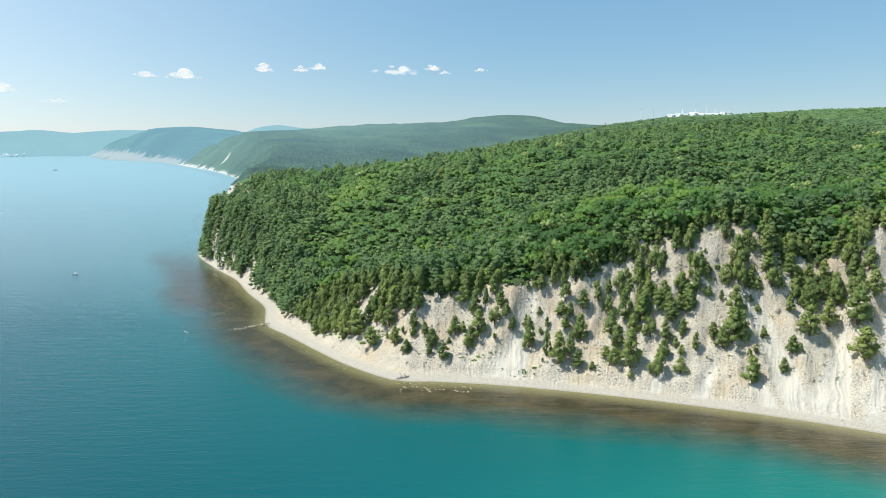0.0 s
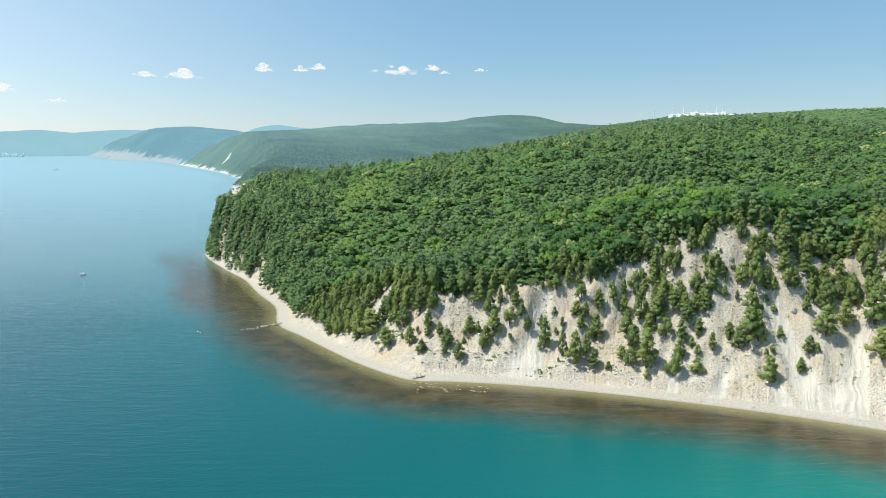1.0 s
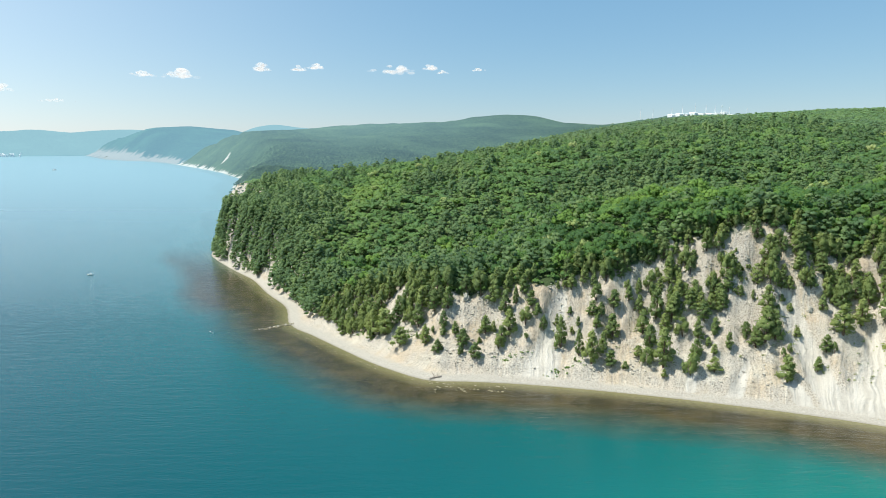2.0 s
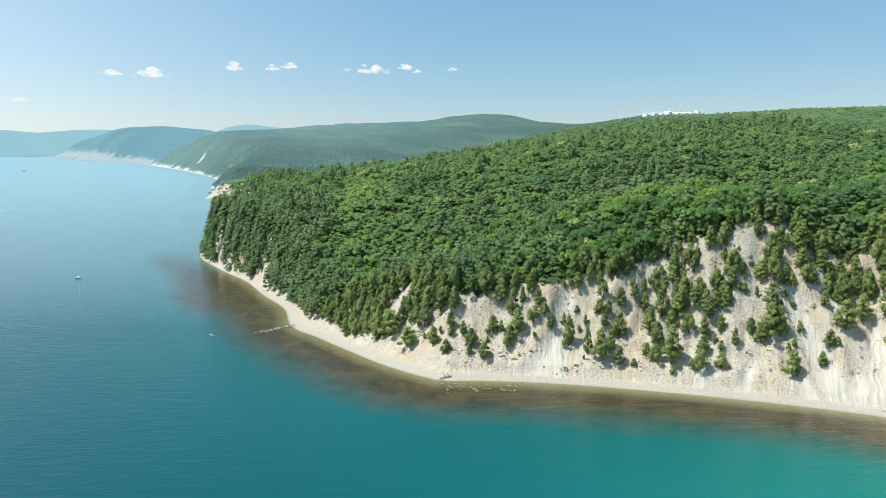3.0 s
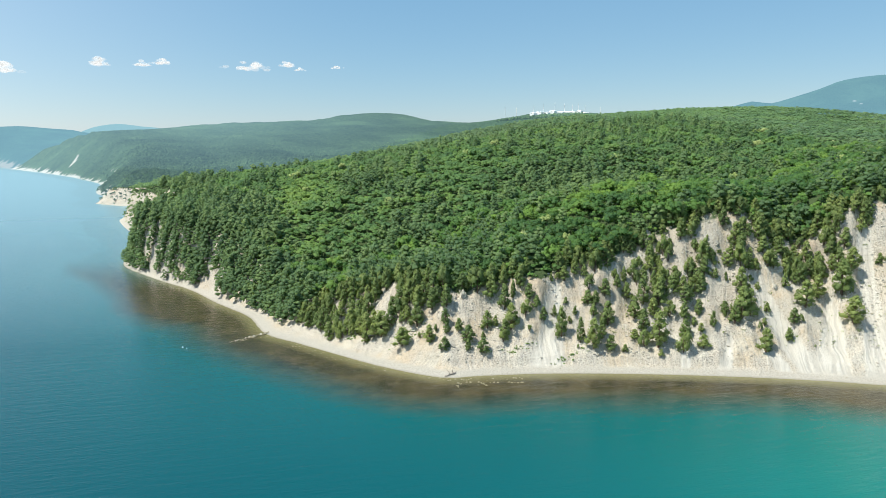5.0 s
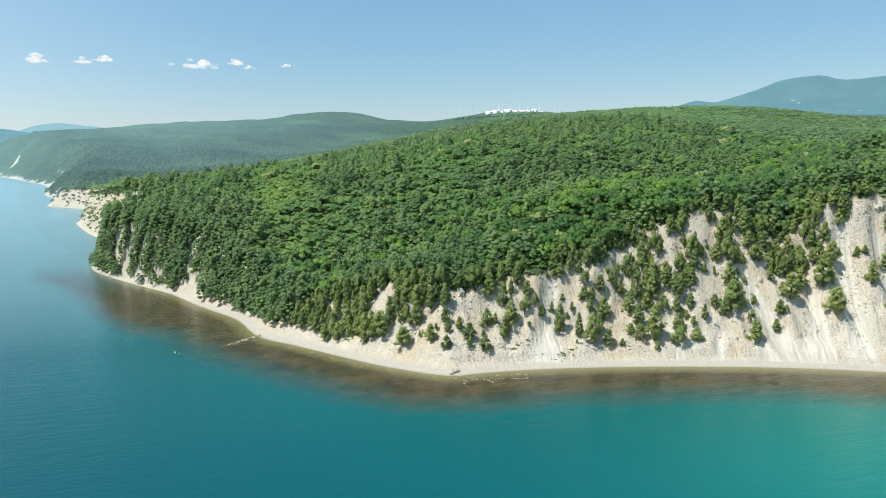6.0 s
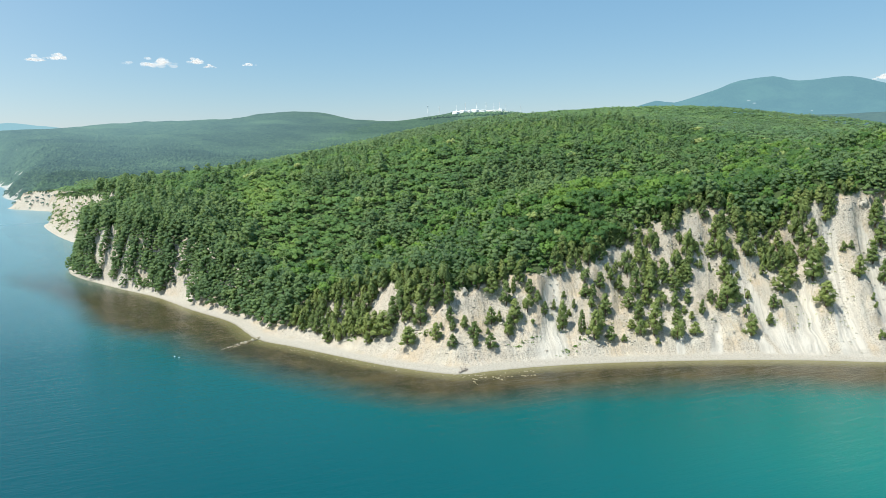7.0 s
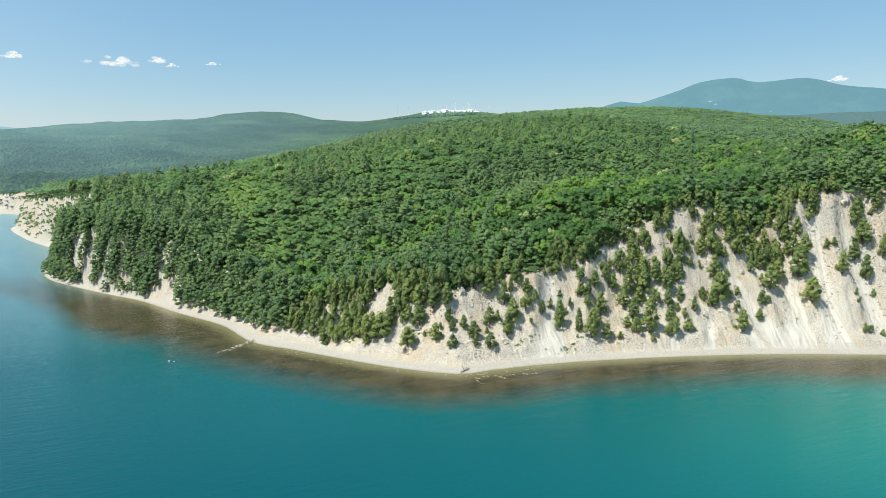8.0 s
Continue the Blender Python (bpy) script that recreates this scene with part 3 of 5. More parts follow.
def ridge(label, line, front, seed, material=None):
    """A far mountain ridge along a line of crest points, falling away on both sides."""
    crest = spline(line, 40.0)
    v = np.linspace(-1, 1, 41)
    n = len(crest)
    side = np.gradient(crest[:, :2], axis=0)
    side = np.stack([side[:, 1], -side[:, 0]], 1) / np.hypot(*side.T)[:, None]
    px = crest[:, 0, None] + side[:, 0, None] * v * front
    py = crest[:, 1, None] + side[:, 1, None] * v * front
    fall = np.abs(v) ** 1.15
    pz = crest[:, 2, None] * (1 - fall) + 35 * grain(px, py, 320, seed, 5) * np.minimum(1, 3 * np.abs(v)) * (1 - np.abs(v)) + 4 * grain(px, py, 120, seed)
    i = np.arange(n * 41).reshape(n, 41)
    faces = np.stack([i[:-1, :-1], i[1:, :-1], i[1:, 1:], i[:-1, 1:]], -1).reshape(-1, 4)
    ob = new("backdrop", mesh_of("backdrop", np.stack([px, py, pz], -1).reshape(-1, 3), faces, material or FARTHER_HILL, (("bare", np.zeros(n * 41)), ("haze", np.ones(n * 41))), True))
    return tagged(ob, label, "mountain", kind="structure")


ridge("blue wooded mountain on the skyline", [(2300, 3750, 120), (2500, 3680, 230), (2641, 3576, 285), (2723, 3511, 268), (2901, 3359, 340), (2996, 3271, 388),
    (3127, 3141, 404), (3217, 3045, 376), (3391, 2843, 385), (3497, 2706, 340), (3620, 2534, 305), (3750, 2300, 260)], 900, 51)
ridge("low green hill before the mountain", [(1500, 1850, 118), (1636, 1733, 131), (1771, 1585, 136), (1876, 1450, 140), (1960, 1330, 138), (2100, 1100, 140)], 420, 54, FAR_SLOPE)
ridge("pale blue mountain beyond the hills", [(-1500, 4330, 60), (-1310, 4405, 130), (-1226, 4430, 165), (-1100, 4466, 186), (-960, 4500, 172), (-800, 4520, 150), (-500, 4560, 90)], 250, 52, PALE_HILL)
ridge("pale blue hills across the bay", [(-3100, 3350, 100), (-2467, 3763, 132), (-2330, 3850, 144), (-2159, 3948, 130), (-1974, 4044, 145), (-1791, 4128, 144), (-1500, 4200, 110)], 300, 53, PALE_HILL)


# ---- trees ----
def clump_cloud(rng, centres, radii, count, size, squash=0.8, lift=0.25, small=False):
    """Small bent leaf clumps spread over the outside of several round masses."""
    verts, faces, facing = [], [], []
    for c, r in zip(centres, radii):
        n = rng.normal(size=(count, 3))
        n[:, 2] += lift
        n /= np.linalg.norm(n, axis=1)[:, None]
        p = np.array(c) + n * np.array([r, r, r * squash]) * rng.uniform(0.75, 1.08, (count, 1))
        m = n + (0, 0, 0.6) + 0.45 * rng.normal(size=n.shape)
        m /= np.linalg.norm(m, axis=1)[:, None]
        a = np.cross(m, rng.normal(size=n.shape))
        a /= np.linalg.norm(a, axis=1)[:, None]
        b = np.cross(m, a)
        s = size * rng.uniform(0.6, 1.3, (count, 1))
        quad = np.stack([p + s * a, p + s * b * rng.uniform(0.5, 1, (count, 1)), p - s * a * rng.uniform(0.6, 1, (count, 1)), p - s * b * rng.uniform(0.5, 1, (count, 1))], 1)
        quad[:, 1] -= m * s * 0.3
        quad[:, 3] -= m * s * 0.3
        base = sum(len(q) for q in verts)
        if small:
            verts.append((p[:, None] + 1.25 * (quad[:, :3] - p[:, None])).reshape(-1, 3))
            faces.append(base + np.arange(count)[:, None] * 3 + [0, 1, 2])
            facing.append(np.repeat(n * 0.8 + m * 0.55, 3, axis=0))
            continue
        i = base + np.arange(count)[:, None] * 4
        verts.append(quad.reshape(-1, 3))
        faces.append(np.concatenate([i + [0, 1, 2], i + [0, 2, 3]]))
        facing.append(np.repeat(n * 0.8 + m * 0.55, 4, axis=0))
    return np.concatenate(verts), np.concatenate(faces), np.concatenate(facing)


def lump(rng, centre, radius, squash, detail=1, uneven=0.22):
    """An uneven round mass."""
    bm = bmesh.new()
    bmesh.ops.create_icosphere(bm, subdivisions=detail, radius=1.0)
    v = np.array([q.co[:] for q in bm.verts])
    f = np.array([[q.index for q in t.verts] for t in bm.faces])
    bm.free()
    v *= 1 + uneven * rng.uniform(-1, 1, (len(v), 1))
    return np.array(centre) + v * np.array([radius, radius, radius * squash]), f


def joined(parts):
    verts, faces, base = [], [], 0
    for v, f in parts:
        verts.append(v)
        faces.append(f + base)
        base += len(v)
    return np.concatenate(verts), np.concatenate(faces)


def limb(points, radii, sides=6):
    """A tapered, bent limb through points."""
    p, r = np.array(points, float), np.array(radii, float)
    ang = np.arange(sides) * 2 * math.pi / sides
    rings = []
    for i in range(len(p)):
        d = p[min(i + 1, len(p) - 1)] - p[max(i - 1, 0)]
        d /= np.linalg.norm(d)
        a = np.cross(d, (0.3, 0.9, 0.1))
        a /= np.linalg.norm(a)
        b = np.cross(d, a)
        rings.append(p[i] + r[i] * (np.cos(ang)[:, None] * a + np.sin(ang)[:, None] * b))
    faces = []
    for i in range(len(p) - 1):
        for k in range(sides):
            a, b = i * sides + k, i * sides + (k + 1) % sides
            faces += [(a, b, b + sides), (a, b + sides, a + sides)]
    return np.concatenate(rings), np.array(faces)


def lobes_of(rng, centres, radii, squash, middle, dome_share=0.6):
    """Rounded leafy masses that make up a crown, open below; each faces outwards."""
    verts, faces, facing, base = [], [], [], 0
    for c, r in zip(centres, radii):
        v, f = lump(rng, (0, 0, 0), 1.0, 1.0, 1, 0.2)
        a = rng.uniform(0, 6.28)
        v = np.stack([v[:, 0] * math.cos(a) - v[:, 1] * math.sin(a), v[:, 0] * math.sin(a) + v[:, 1] * math.cos(a), v[:, 2]], 1)
        f = f[v[f][:, :, 2].max(1) > -0.25]
        at = np.array(c) + v * (r, r, r * squash)
        dome = at - middle
        facing.append(v / np.linalg.norm(v, axis=1)[:, None] + dome_share * dome / (np.linalg.norm(dome, axis=1)[:, None] + 1e-6))
        verts.append(at)
        faces.append(f + base)
        base += len(v)
    return np.concatenate(verts), np.concatenate(faces), np.concatenate(facing)


def full_crown(rng, centres, radii, count, size, squash, middle, lift=0.25, core=0.78):
    """A crown of rounded masses with small leaf clumps standing out of them."""
    v, f, n = lobes_of(rng, centres, np.array(radii) * core, squash, middle)
    if count:
        lv, lf, ln = clump_cloud(rng, centres, radii, count, size, squash, lift, True)
        dome = lv - middle
        ln = ln + 0.7 * dome / (np.linalg.norm(dome, axis=1)[:, None] + 1e-6)
        v, f, n = np.concatenate([v, lv]), np.concatenate([f, lf + len(v)]), np.concatenate([n, ln])
    return v, f, n / np.linalg.norm(n, axis=1)[:, None]


def broadleaf_crown(rng, count, lobes, size):
    """Crown of a broadleaved tree one unit in radius, its foot at zero: heaped domes of leaves."""
    centres, radii = [(0, 0, 1.22)], [0.52]
    for k in range(lobes - 1):
        up = 0.95 - 1.15 * (k + 0.5) / (lobes - 1) + rng.uniform(-0.12, 0.12)
        a = k * 2.4 + rng.uniform(-0.6, 0.6)
        reach = 0.76 * math.sqrt(max(0.1, 1 - up * up)) * rng.uniform(0.75, 1.15)
        centres.append((reach * math.cos(a), reach * math.sin(a), 0.92 + 0.66 * up))
        radii.append(rng.uniform(0.24, 0.44) * (7.0 / lobes) ** 0.25)
    return full_crown(rng, centres, radii, count, size, 0.85, np.array((0, 0, 0.7)), 0.25, 0.72)


def pine_crown(rng, count=8, tiers=12, tall=2.6, size=0.17):
    """Crown of a pine: flat rounded tufts on limbs round an open top, one unit in radius."""
    centres, radii = [], []
    for k in range(tiers):
        h = (k + rng.uniform(0, 0.9)) / tiers
        reach = math.sqrt(max(0.05, 1 - (1.25 * (h - 0.28)) ** 2)) * rng.uniform(0.40, 0.78) * (1 - 0.35 * h)
        a = k * 2.4 + rng.uniform(-0.6, 0.6)
        centres.append((reach * math.cos(a), reach * math.sin(a), tall * (0.26 + 0.70 * h)))
        radii.append(rng.uniform(0.32, 0.52) * (1 - 0.25 * h))
    return full_crown(rng, centres, radii, count, size, 0.6, np.array((0, 0, tall * 0.35)), 0.5, 0.74), centres


def slope_pine_crown(rng, count, tufts, tall, size):
    """Crown of a pine grown on a bare slope: full and tapering, leafy down to the ground."""
    centres, radii = [], []
    for k in range(tufts):
        h = (k + rng.uniform(0, 0.8)) / tufts
        a = k * 2.4 + rng.uniform(-0.5, 0.5)
        reach = 0.70 * (1 - h) ** 0.5 * rng.uniform(0.35, 1.1)
        centres.append((reach * math.cos(a), reach * math.sin(a), tall * (0.12 + 0.80 * h) + rng.uniform(-0.1, 0.1)))
        radii.append(rng.uniform(0.34, 0.52) * (1 - 0.35 * h))
    return full_crown(rng, centres, radii, count, size, 0.8, np.array((0, 0, tall * 0.3)), 0.4, 0.66), centres


def grove(name, label, templates, xy, heights, radius, tint, material, veil=None, tall_from=0.85, tall_to=1.35, calm=0.0):
    """One mesh of many trees: templates set at places, turned and sized."""
    rng = np.random.default_rng(len(xy))
    verts, faces, tints, facing, veils, base = [], [], [], [], [], 0
    veil = np.zeros(len(xy)) if veil is None else veil
    which = rng.integers(0, len(templates), len(xy))
    for w, (v, f, n) in enumerate(templates):
        n = n + (0, 0, calm)
        n = n / np.linalg.norm(n, axis=1)[:, None]
        at = np.flatnonzero(which == w)
        if not len(at):
            continue
        a = rng.uniform(0, 6.28, len(at))
        s = radius[at]
        tall = s * rng.uniform(tall_from, tall_to, len(at))
        c, q = np.cos(a)[:, None], np.sin(a)[:, None]
        vx = (v[:, 0] * c - v[:, 1] * q) * s[:, None] + xy[at, 0, None]
        vy = (v[:, 0] * q + v[:, 1] * c) * s[:, None] + xy[at, 1, None]
        vz = v[:, 2] * tall[:, None] + heights[at, None]
        verts.append(np.stack([vx, vy, vz], -1).reshape(-1, 3))
        faces.append((f[None] + base + (np.arange(len(at)) * len(v))[:, None, None]).reshape(-1, 3))
        tints.append(np.repeat(tint[at], len(v)))
        veils.append(np.repeat(veil[at], len(v)))
        facing.append(np.stack([n[:, 0] * c - n[:, 1] * q, n[:, 0] * q + n[:, 1] * c, np.repeat(n[None, :, 2], len(at), 0)], -1).reshape(-1, 3))
        base += len(at) * len(v)
    ob = new(name, mesh_of(name, np.concatenate(verts), np.concatenate(faces), material, (("tint", np.concatenate(tints)), ("haze", np.concatenate(veils))), True, np.concatenate(facing)))
    return tagged(ob, label, "forest", kind="stuff")


def scatter(rng, x0, x1, y0, y1, gap):
    gx, gy = np.meshgrid(np.arange(x0, x1, gap), np.arange(y0, y1, gap))
    gx[::2] += gap / 2
    p = np.stack([gx.ravel(), gy.ravel()], 1)
    return p + rng.uniform(-0.36, 0.36, p.shape) * gap


rng = np.random.default_rng(7)
LEAFY = [broadleaf_crown(rng, 22, 12, 0.082) for k in range(8)]
MID_LEAFY = [broadleaf_crown(rng, 11, 8, 0.12) for k in range(8)]
PINY = [pine_crown(rng, 9, 12, 2.3, 0.12)[0] for k in range(8)]
FAR_LEAFY = [broadleaf_crown(rng, 5, 4, 0.18) for k in range(6)]
FAR_PINY = [pine_crown(rng, 4, 6, 2.3, 0.20)[0] for k in range(6)]

# near woods
p = scatter(rng, -200, 320, 120, 640, 6.0)
z, off, along, soil, spur = land(p[:, 0], p[:, 1])
keep = (soil > 0.55) & (off > 6) & (np.hypot(p[:, 0, None] - [q[0] for q in BARE], p[:, 1, None] - [q[1] for q in BARE]) > [q[2] for q in BARE]).all(1) & (np.hypot(p[:, 0] - 16, (p[:, 1] - 318) / 1.8) > 4.5)
p, z, off = p[keep], z[keep], off[keep]
stand = grain(p[:, 0], p[:, 1], 55, 61, 4) + 0.62 * np.exp(-off / 42) - 0.22 + 0.75 * np.clip((-55 - p[:, 0] - 0.25 * (p[:, 1] - 400)) / 50, 0, 1) - 1.2 * np.exp(-((p[:, 0] + 60) / 18) ** 2 - ((p[:, 1] - 456) / 34) ** 2)
is_pine = stand + 1.1 * np.exp(-((p[:, 0] - 108) / 30) ** 2 - ((p[:, 1] - 392) / 38) ** 2) + 0.30 * rng.normal(size=len(p)) > 0.17
tint = np.clip(0.42 + 0.5 * grain(p[:, 0], p[:, 1], 30, 71, 3) + 0.28 * rng.normal(size=len(p)), 0, 1)
tint = tint + 0.85 * np.exp(-((p[:, 0] + 60) / 20) ** 2 - ((p[:, 1] - 456) / 36) ** 2)
a, b = ~is_pine, is_pine
z += rng.uniform(-1.2, 1.2, len(z))
for front, kinds, leaf in ((True, LEAFY, BROADLEAF), (False, MID_LEAFY, HAZED_MID_LEAF)):
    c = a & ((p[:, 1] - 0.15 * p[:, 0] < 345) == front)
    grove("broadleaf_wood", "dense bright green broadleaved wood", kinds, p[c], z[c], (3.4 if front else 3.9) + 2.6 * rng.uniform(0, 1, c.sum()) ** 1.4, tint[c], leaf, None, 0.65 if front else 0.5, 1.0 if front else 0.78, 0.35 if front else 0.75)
grove("pine_wood", "dense dark green pine wood", PINY, p[b], z[b], rng.uniform(3.2, 4.9, b.sum()), tint[b], PINE, None, 0.8, 1.2, 0.3)

# undergrowth along the edge of the bluff
q = scatter(rng, -60, 205, 212, 330, 4.8)
low, reach, along, earth, spur = land(q[:, 0], q[:, 1])
wooded = (earth > 0.36) & (reach > 12)
q, low = q[wooded], low[wooded]
grove("undergrowth", "low green bushes filling the gaps under the trees", FAR_LEAFY, q, low - 0.6, rng.uniform(1.8, 3.0, len(q)), rng.uniform(0.1, 0.8, len(q)), BROADLEAF, None, 0.7, 1.1, 0.4)

# trees in blossom among them
spots = np.flatnonzero(a & (off > 45) & (p[:, 1] < 520) & (grain(p[:, 0], p[:, 1], 40, 66, 2) > 0.05))
for k in rng.choice(spots, 26, replace=False):
    c = LEAFY[int(rng.integers(0, 8))]
    lime = tagged(new("lime_tree"), "broadleaved tree in pale cream blossom in the wood", "tree", "trees in blossom")
    wide = rng.uniform(3.0, 4.4)
    for name, mesh in (("trunk", mesh_of("trunk", *limb([(0, 0, -0.5), (0.03, 0.02, 0.5), (0, 0.05, 1.2)], [0.08, 0.06, 0.03]), BARK, (), True)),
            ("crown", mesh_of("crown", c[0], c[1], BLOSSOM, (("tint", np.full(len(c[0]), rng.uniform(0.2, 0.9))),), True, c[2]))):
        piece = new(name, mesh)
        piece.parent = lime
    lime.matrix_basis = pose(p[k, 0] + 2.5, p[k, 1] - 1.5, z[k] + 1.8, 0, 0, rng.uniform(0, 360)) @ Matrix.Scale(wide, 4)

# woods up to the crest
p = scatter(rng, -225, 690, 480, 930, 6.9)
p = p[((p[:, 0] > 320) | (p[:, 1] > 640)) & (p[:, 0] < 1.55 * p[:, 1] - 90)]
more = scatter(rng, 320, 690, 60, 480, 6.9)
more = more[more[:, 0] < 1.55 * more[:, 1] - 90]
side = scatter(rng, 320, 690, 60, 480, 10.5)
p = np.concatenate([p, more, side[side[:, 0] >= 1.55 * side[:, 1] - 90]])
z, off, along, soil, spur = land(p[:, 0], p[:, 1])
keep = (soil > 0.5) & (off > 10)
p, z = p[keep], z[keep]
tint = np.clip(0.5 + 0.55 * grain(p[:, 0], p[:, 1], 60, 72, 4) + 0.22 * rng.normal(size=len(p)), 0, 1)
b = grain(p[:, 0], p[:, 1], 120, 77, 4) + 0.30 * rng.normal(size=len(p)) + 0.7 * np.exp(-((p[:, 0] - 120) / 90) ** 2 - ((p[:, 1] - 720) / 70) ** 2) > 0.25
wide = rng.uniform(4.2, 6.0, len(p)) * np.where(p[:, 0] >= 1.55 * p[:, 1] - 90, 1.5, 1.0)
grove("crest_wood", "green mixed wood on the hilltop", FAR_LEAFY, p[~b], z[~b] + 2.2, wide[~b] * 1.08, tint[~b], HAZED_CREST_LEAF, None, 0.36, 0.56, 1.2)
grove("crest_pine_wood", "greyish green pine wood on the hilltop", FAR_PINY, p[b], z[b] + 1.6, wide[b] * 0.95, tint[b], HAZED_CREST_PINE, None, 0.4, 0.6, 1.2)

# trees on the white bluffs of the next coves
p = scatter(rng, -275, -150, 505, 900, 3.1)
z, off, along, soil, spur = land(p[:, 0], p[:, 1])
keep = (off > 4) & (soil < 0.8) & (rng.uniform(0, 1, len(p)) < 0.34 + 0.016 * z + 0.5 * grain(along + 0.5 * off, off * 0.22, 9, 83, 3))
p, z = p[keep], z[keep]
grove("cove_wood", "dark green pines on the white bluff of a cove", FAR_LEAFY, p, z - 1.0, rng.uniform(1.4, 2.8, len(p)), rng.uniform(0, 1, len(p)), PINE, None, 0.8, 1.2, 0.4)

# pines on the point across the cove
p = scatter(rng, -400, -200, 885, 1260, 4.2)
z, off, bare = far_land(p[:, 0], p[:, 1])
hill = land(p[:, 0], p[:, 1])[0]
away = np.clip((p[:, 1] - 880) / 300, 0, 1)
z = np.maximum(z, hill * (1 - away) + np.minimum(hill, 4.0) * away)
keep = (off > 4) & (off < 60) & (rng.uniform(0, 1, len(p)) < 0.32 + 0.016 * z + 0.4 * grain(p[:, 0] - p[:, 1], p[:, 0] + p[:, 1], 14, 85, 3))
p, z = p[keep], z[keep]
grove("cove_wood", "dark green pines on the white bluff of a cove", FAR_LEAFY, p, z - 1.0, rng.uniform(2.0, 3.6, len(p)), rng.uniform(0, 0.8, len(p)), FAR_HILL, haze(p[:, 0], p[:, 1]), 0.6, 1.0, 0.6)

# woods on the hillside across the valley
LUMPS = [lobes_of(rng, [(0, 0, 0.3)], [1.0], 0.7, np.zeros(3)) for k in range(8)]
p = scatter(rng, -640, 480, 880, 2000, 7.0)
z, off, bare = far_land(p[:, 0], p[:, 1])
keep = (off > 12 + 14 * rng.uniform(0, 1, len(p))) & (scar(p[:, 0], p[:, 1]) + 0.45 * grain(p[:, 0], p[:, 1], 14, 97, 2) < 0.42) & ~((p[:, 0] > -140) & (p[:, 1] < 1115))
p, z = p[keep], z[keep]
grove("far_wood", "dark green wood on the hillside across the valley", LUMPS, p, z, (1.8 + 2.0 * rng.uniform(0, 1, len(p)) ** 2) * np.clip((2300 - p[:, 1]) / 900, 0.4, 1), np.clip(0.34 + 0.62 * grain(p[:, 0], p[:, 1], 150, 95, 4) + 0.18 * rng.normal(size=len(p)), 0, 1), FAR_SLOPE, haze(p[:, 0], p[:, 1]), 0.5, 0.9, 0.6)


# ---- single trees on the bluff ----
def part(name, mesh, parent, label=""):
    ob = new(name, mesh)
    ob.parent = parent
    return tagged(ob, label)


def tree_thing(name, label, category, crown, wood, leaf, bark, tint):
    """A tree that is a thing: its trunk with limbs, and its crown."""
    thing = tagged(new(name), label, category, "trees on the bluff")
    part("trunk", mesh_of("trunk", *wood, bark, (), True), thing)
    part("crown", mesh_of("crown", crown[0], crown[1], leaf, (("tint", np.full(len(crown[0]), tint)),), True, crown[2]), thing)
    return thing


def pine_thing(seed, tint):
    """A pine with a leaning trunk and tufted limbs, one unit in crown radius."""
    r = np.random.default_rng(seed)
    tall = r.uniform(2.0, 2.6)
    crown, tufts = slope_pine_crown(r, 28, 20, tall, 0.088)
    lean = r.uniform(-0.12, 0.12, 2)
    wood = [limb([(0, 0, -0.5), (lean[0] * 0.5, lean[1] * 0.5, tall * 0.4), (lean[0], lean[1], tall * 0.95)], [0.10, 0.07, 0.02])]
    for c in tufts[:7]:
        wood.append(limb([(lean[0] * 0.4, lean[1] * 0.4, c[2] * 0.78), (c[0] * 0.55, c[1] * 0.55, c[2] * 0.93), c], [0.035, 0.025, 0.01], 4))
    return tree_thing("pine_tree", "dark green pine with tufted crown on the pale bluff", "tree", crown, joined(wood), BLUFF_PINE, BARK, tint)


def bush_thing(seed, tint):
    """A dense rounded bush that reaches down to the slope."""
    r = np.random.default_rng(seed)
    centres, radii = [], []
    for k in range(10):
        a, e = r.uniform(0, 6.28), r.uniform(0, 1)
        centres.append((0.6 * math.cos(a) * (1 - 0.6 * e), 0.6 * math.sin(a) * (1 - 0.6 * e), 0.3 + 1.1 * e))
        radii.append(r.uniform(0.30, 0.48))
    crown = full_crown(r, centres, radii, 48, 0.085, 0.85, np.array((0, 0, 0.4)), 0.25, 0.68)
    wood = joined([limb([(0, 0, -0.6), (0.05, 0.03, 0.3), (0.1, 0.1, 1.0)], [0.07, 0.05, 0.015]), limb([(0, 0, 0), (-0.2, 0.1, 0.4), (-0.4, 0.2, 0.8)], [0.05, 0.03, 0.01], 4)])
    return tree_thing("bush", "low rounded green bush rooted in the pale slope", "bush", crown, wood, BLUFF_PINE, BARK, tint)


